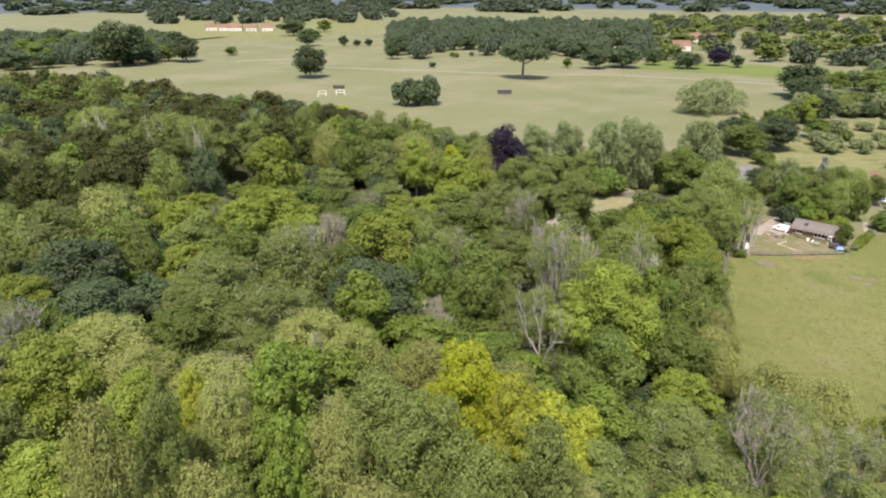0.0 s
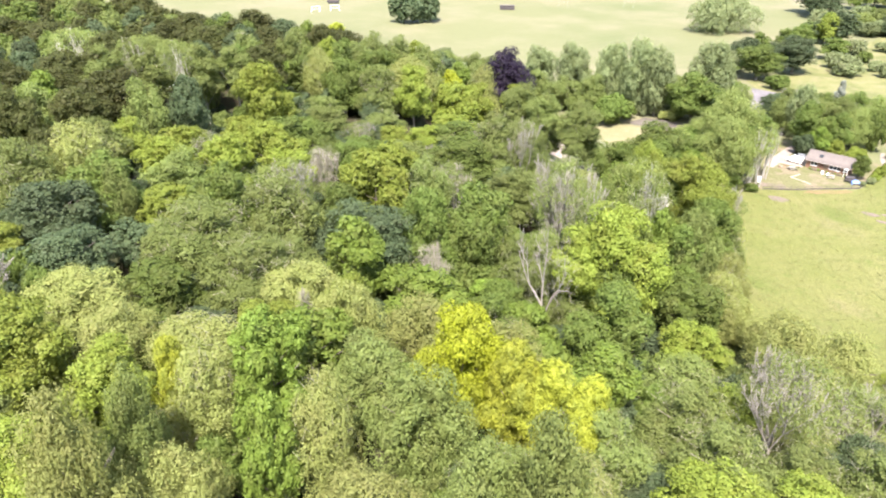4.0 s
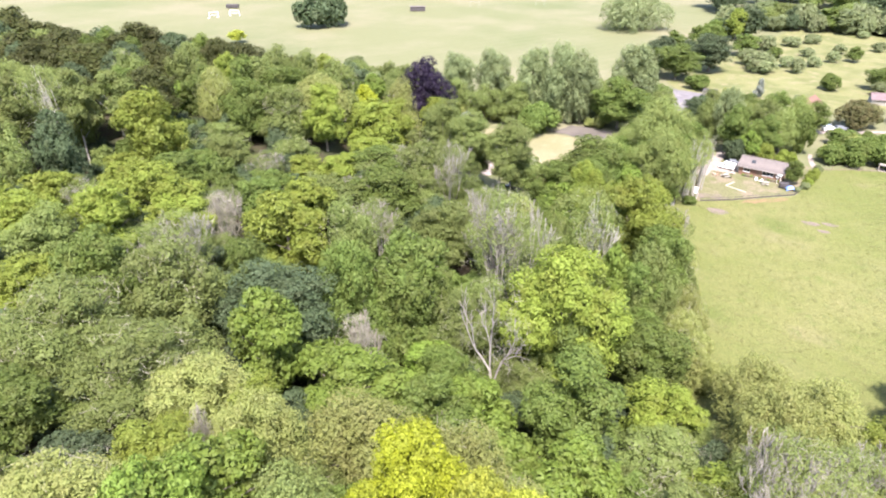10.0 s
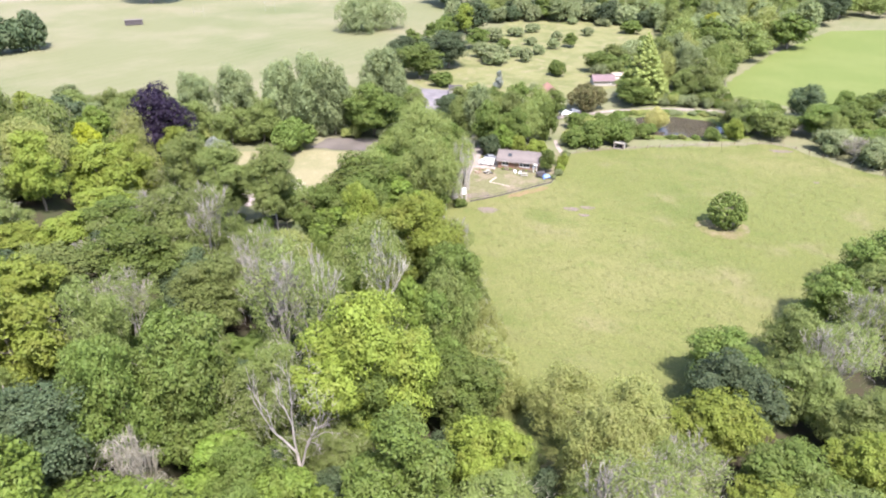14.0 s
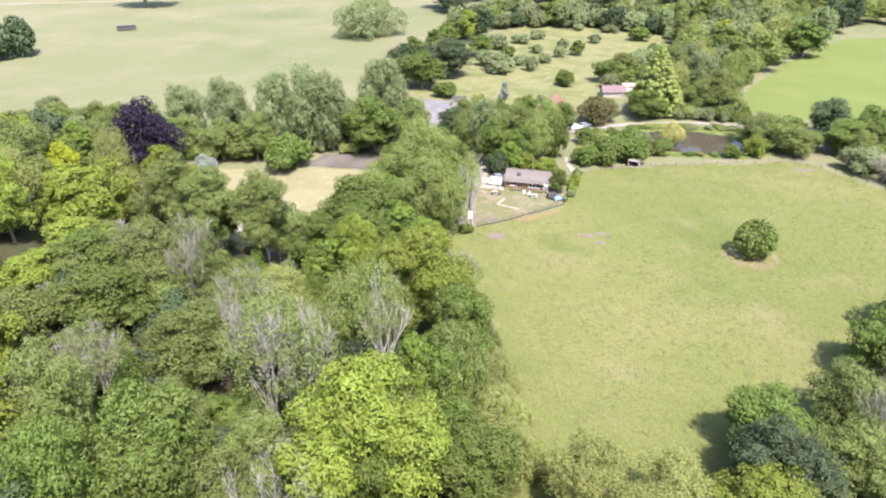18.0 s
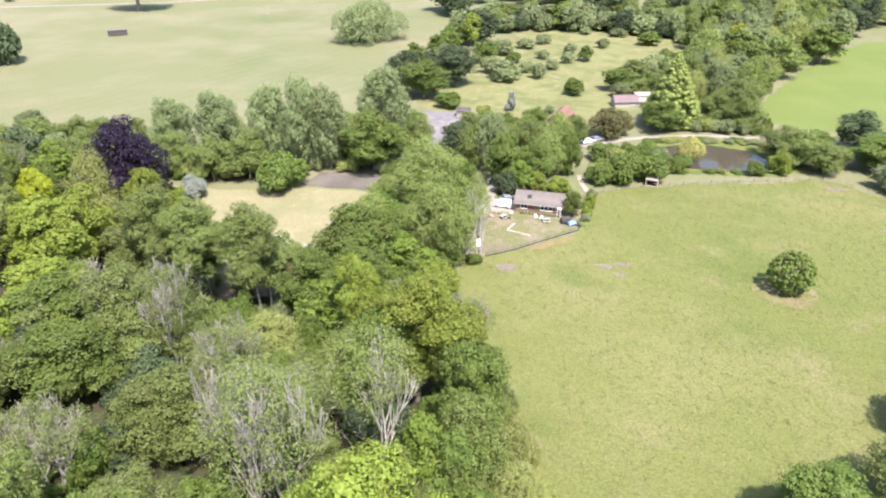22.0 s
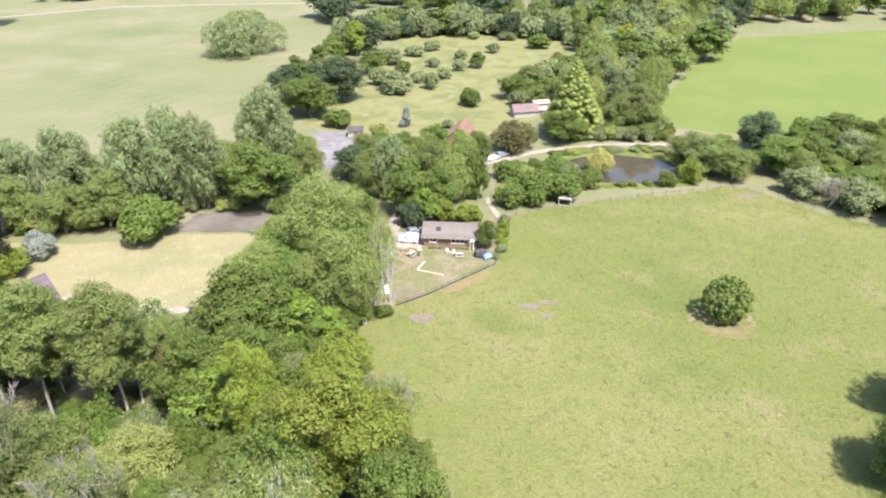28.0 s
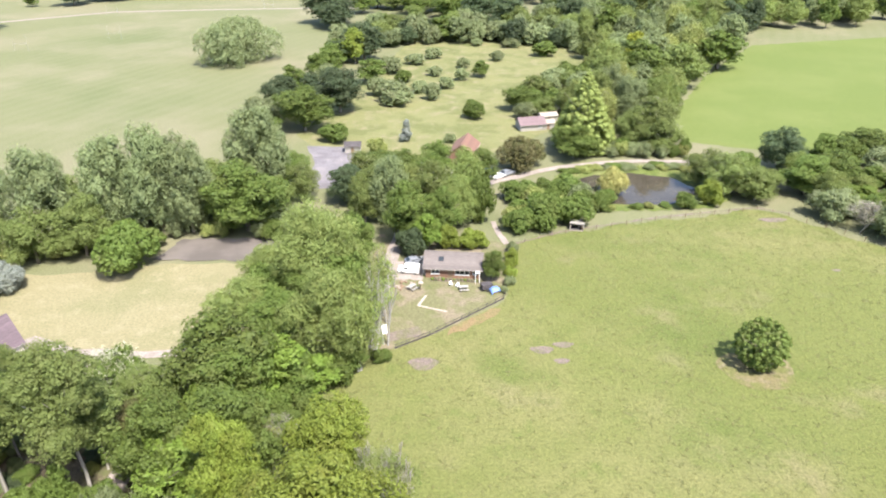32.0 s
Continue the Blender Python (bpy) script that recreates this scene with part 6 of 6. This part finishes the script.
tr = thing("box_trailer", pose(7.6, 104.0, 0.06, 0, 0, 20), "small dark box trailer beside the tarpaulin", "trailer")
part("body", boxes((-1.0, 1.0, -0.6, 0.6, 0.45, 1.35), bevel=0.04), DARKWOOD, tr)
part("drawbar", boxes((1.0, 2.0, -0.05, 0.05, 0.45, 0.53)), STEEL, tr)
for s in (-1, 1):
    bm = bmesh.new()
    bmesh.ops.create_cone(bm, cap_ends=True, segments=12, radius1=0.28, radius2=0.28, depth=0.16, matrix=Matrix.Translation((0, s * 0.68, 0.28)) @ Matrix.Rotation(math.pi / 2, 4, "X"))
    part("wheel", bm, RUBBER, tr)
for i in range(16):
    x, y = -6.6 + g.uniform(-1.6, 1.6), 105.6 + g.uniform(-1.3, 1.3)
    bm = bmesh.new()
    bmesh.ops.create_cone(bm, cap_ends=True, segments=8, radius1=0.16, radius2=0.13, depth=g.uniform(0.7, 1.5), matrix=Matrix.Rotation(math.pi / 2, 4, "Y"))
    lg = part("log", bm, BROWNWOOD if i % 3 else CONCRETE)
    lg.matrix_world = pose(x, y, 0.20, 0, 0, g.uniform(0, 180))
    tagged(lg, "cut log lying on the gravel by the lawn", "log", "loose logs")
bed = thing("flower_bed", pose(2.4, 107.3, 0.06, 0, 0, -5), "narrow planted bed below the bungalow's windows", "flower bed")
part("soil", boxes((-4.6, 4.6, -0.5, 0.25, 0, 0.1)), bare_mat, bed)
for i in range(14):
    bm = bmesh.new()
    bmesh.ops.create_icosphere(bm, subdivisions=2, radius=g.uniform(0.22, 0.45), matrix=Matrix.Translation((-4.3 + i * 0.65, -0.15 + g.uniform(-0.15, 0.15), 0.3)))
    for v in bm.verts:
        v.co += Vector((g.uniform(-0.06, 0.06), g.uniform(-0.06, 0.06), g.uniform(-0.06, 0.06)))
    part("plant", bm, FLOWERS if i % 3 else LEAF["green"], bed)

# The playing field: posts, a dark store and white frames.
def rugby_posts(m):
    r = thing("rugby_posts", m, "white rugby goal posts on the playing field", "goal posts", "goal posts")
    for s in (-1, 1):
        part("upright", cylinder(0.045, -0.1, 6.5, (s * 2.8, 0), 0.03, 6), STEEL, r)
    part("crossbar", boxes((-2.8, 2.8, -0.03, 0.03, 2.95, 3.02)), STEEL, r)
    return r


posts = rugby_posts(pose(-182, 305, 0.02, 0, 0, 8))
for x, y, a in ((-182, 398, 8), (-100, 417, 8), (-152, 330, 8)):
    copy_thing(posts, pose(x, y, 0.02, 0, 0, a))


def training_frame(m):
    f = thing("training_frame", m, "white tubular frame by the edge of the field", "frame", "training frames")
    for s in (-1, 1):
        part("upright", cylinder(0.12, 0, 3.0, (s * 2.6, 0), n=6), WHITE, f)
        part("stay", boxes((s * 2.6 - 0.08, s * 2.6 + 0.08, -0.1, 2.2, 0, 0.16)), WHITE, f)
    part("top_bar", boxes((-2.6, 2.6, -0.1, 0.1, 2.9, 3.1)), WHITE, f)
    part("mid_bar", boxes((-2.6, 2.6, -0.08, 0.08, 1.4, 1.55)), WHITE, f)
    return f


tf = training_frame(pose(-279, 213, 0, 0, 0, 30))
copy_thing(tf, pose(-284, 203, 0, 0, 0, 75))
st = thing("field_store", pose(-203, 277, 0, 0, 0, 32), "long dark timber store standing on the field", "store")
part("body", boxes((-4.2, 4.2, -1.3, 1.3, 0.25, 2.5), bevel=0.05), DARKWOOD, st)
part("roof", boxes((-4.5, 4.5, -1.6, 1.6, 2.5, 2.65)), ROOFTILE, st)
for x in (-3.6, 0, 3.6):
    part("skid", boxes((x - 0.15, x + 0.15, -1.3, 1.3, 0, 0.25)), GREYWOOD, st)
tk = thing("parked_trailer", pose(-300, 232, 0, 0, 0, 35), "dark covered trailer parked by a park tree", "trailer")
part("body", boxes((-3.5, 3.5, -1.2, 1.2, 0.5, 2.2), bevel=0.1), DARKWOOD, tk)
for x in (-2, 2):
    part("wheel", boxes((x - 0.4, x + 0.4, -1.25, 1.25, 0, 0.75), bevel=0.15), RUBBER, tk)
sheet("park_drive", stroke([(-420, 305), (-330, 340), (-260, 366), (-232, 377), (-187, 410), (-130, 419), (-77, 424), (-40, 424)], 3.2), gravel_mat, 0.05, "pale drive crossing the park", "road", 0.1, 8)
sheet("park_path", stroke([(-500, 300), (-470, 345), (-455, 372)], 4), gravel_mat, 0.05, "pale path in the park", "path", 0.2, 8)
sheet("car_park", stroke([(-840, 380), (-790, 410), (-760, 440), (-770, 480)], 16), gravel_mat, 0.1, "pale car park beyond the park trees", "car park", 1.0, 10)
sheet("far_pasture", [ahead(-22, 950), ahead(-12, 900), ahead(-4, 1150), ahead(-6, 1500), ahead(-20, 1500)], rough_mat, 0.1, "pale pasture beyond the park", "field", 5, 40)
# Sunlight beyond the shadowed park, painted as a strip of fresher green.
sheet("lit_meadow", [ahead(15, 585), ahead(24, 560), ahead(33, 540), ahead(34, 610), ahead(24, 640), ahead(16, 660)], crop_mat, 0.06, "strip of grass behind the park trees, sunlit look in its colour", "field", 2, 20)
# Two flat gravel-coloured sheets added in place of far pale buildings and greenhouses.
sheet("stubble_field", [ahead(24, 1500), ahead(34, 1500), ahead(34, 1750), ahead(25, 1700)], gravel_mat, 0.15, "flat pale strip standing for distant buildings", "field", 5, 60)
sheet("farm_glasshouses", [ahead(26, 800), ahead(34, 780), ahead(34, 840), ahead(27, 860)], gravel_mat, 0.15, "flat pale strip standing for greenhouses beyond the trees", "field", 3, 30)
# The blue of the air is painted on: ordinary ground coloured as if hazy.
haze_mat = ground_material("hazy_distance", [(0.062, 0.078, 0.09), (0.05, 0.066, 0.078), (0.11, 0.122, 0.125)], [(0.004, 0.4, 0.6), (0.012, 0.55, 0.7)], 0.0)[0]
sheet("backdrop", sector(-50, 50, 2300, 4780), haze_mat, 0.3, "distant valley, its blue haze put into the colour", "distance", 30, 200)

# Uncut grass in the meadow: tufts beyond counting.
g = np.random.RandomState(9)
bx0, by0, bx1, by1 = -20, 12, 92, 137
pts = np.stack([g.uniform(bx0, bx1, 20000), g.uniform(by0, by1, 20000)], 1)
pts = pts[inside(MEADOW, pts[:, 0], pts[:, 1])]
n = len(pts)
size = g.uniform(0.12, 0.34, n) * (1 + 0.5 * (g.rand(n) > 0.9))
V = []
for k in range(3):
    a = g.uniform(0, 6.28, n)
    ca, sa = np.cos(a), np.sin(a)
    ox, oy = g.normal(0, 0.1, n), g.normal(0, 0.1, n)
    px, py = pts[:, 0] + ox, pts[:, 1] + oy
    lean = g.normal(0, 0.9, (n, 2)) * size[:, None]
    V.append(np.stack([np.stack([px - ca * size * 0.45, py - sa * size * 0.45, np.full(n, 0.03)], 1), np.stack([px + ca * size * 0.45, py + sa * size * 0.45, np.full(n, 0.03)], 1),
                       np.stack([px + lean[:, 0], py + lean[:, 1], 0.03 + size * 0.22], 1)], 1))
V = np.concatenate(V).reshape(-1, 3)
GRASSBLADE = leaf_material("grass_blades", (0.104, 0.118, 0.036), (0.154, 0.147, 0.065), (0.118, 0.119, 0.047), 0.4)
tagged(new("grass", np_mesh("grass", V, np.arange(len(V)).reshape(-1, 3), GRASSBLADE)), "tufts of uncut yellow-green meadow grass", "grass", kind="stuff")


# The patterns that the trees were copied from go.
for items in {id(v): v for v in PROTO.values()}.values():
    for root, _, _ in items:
        for ob in (*root.children_recursive, root):
            bpy.data.objects.remove(ob)
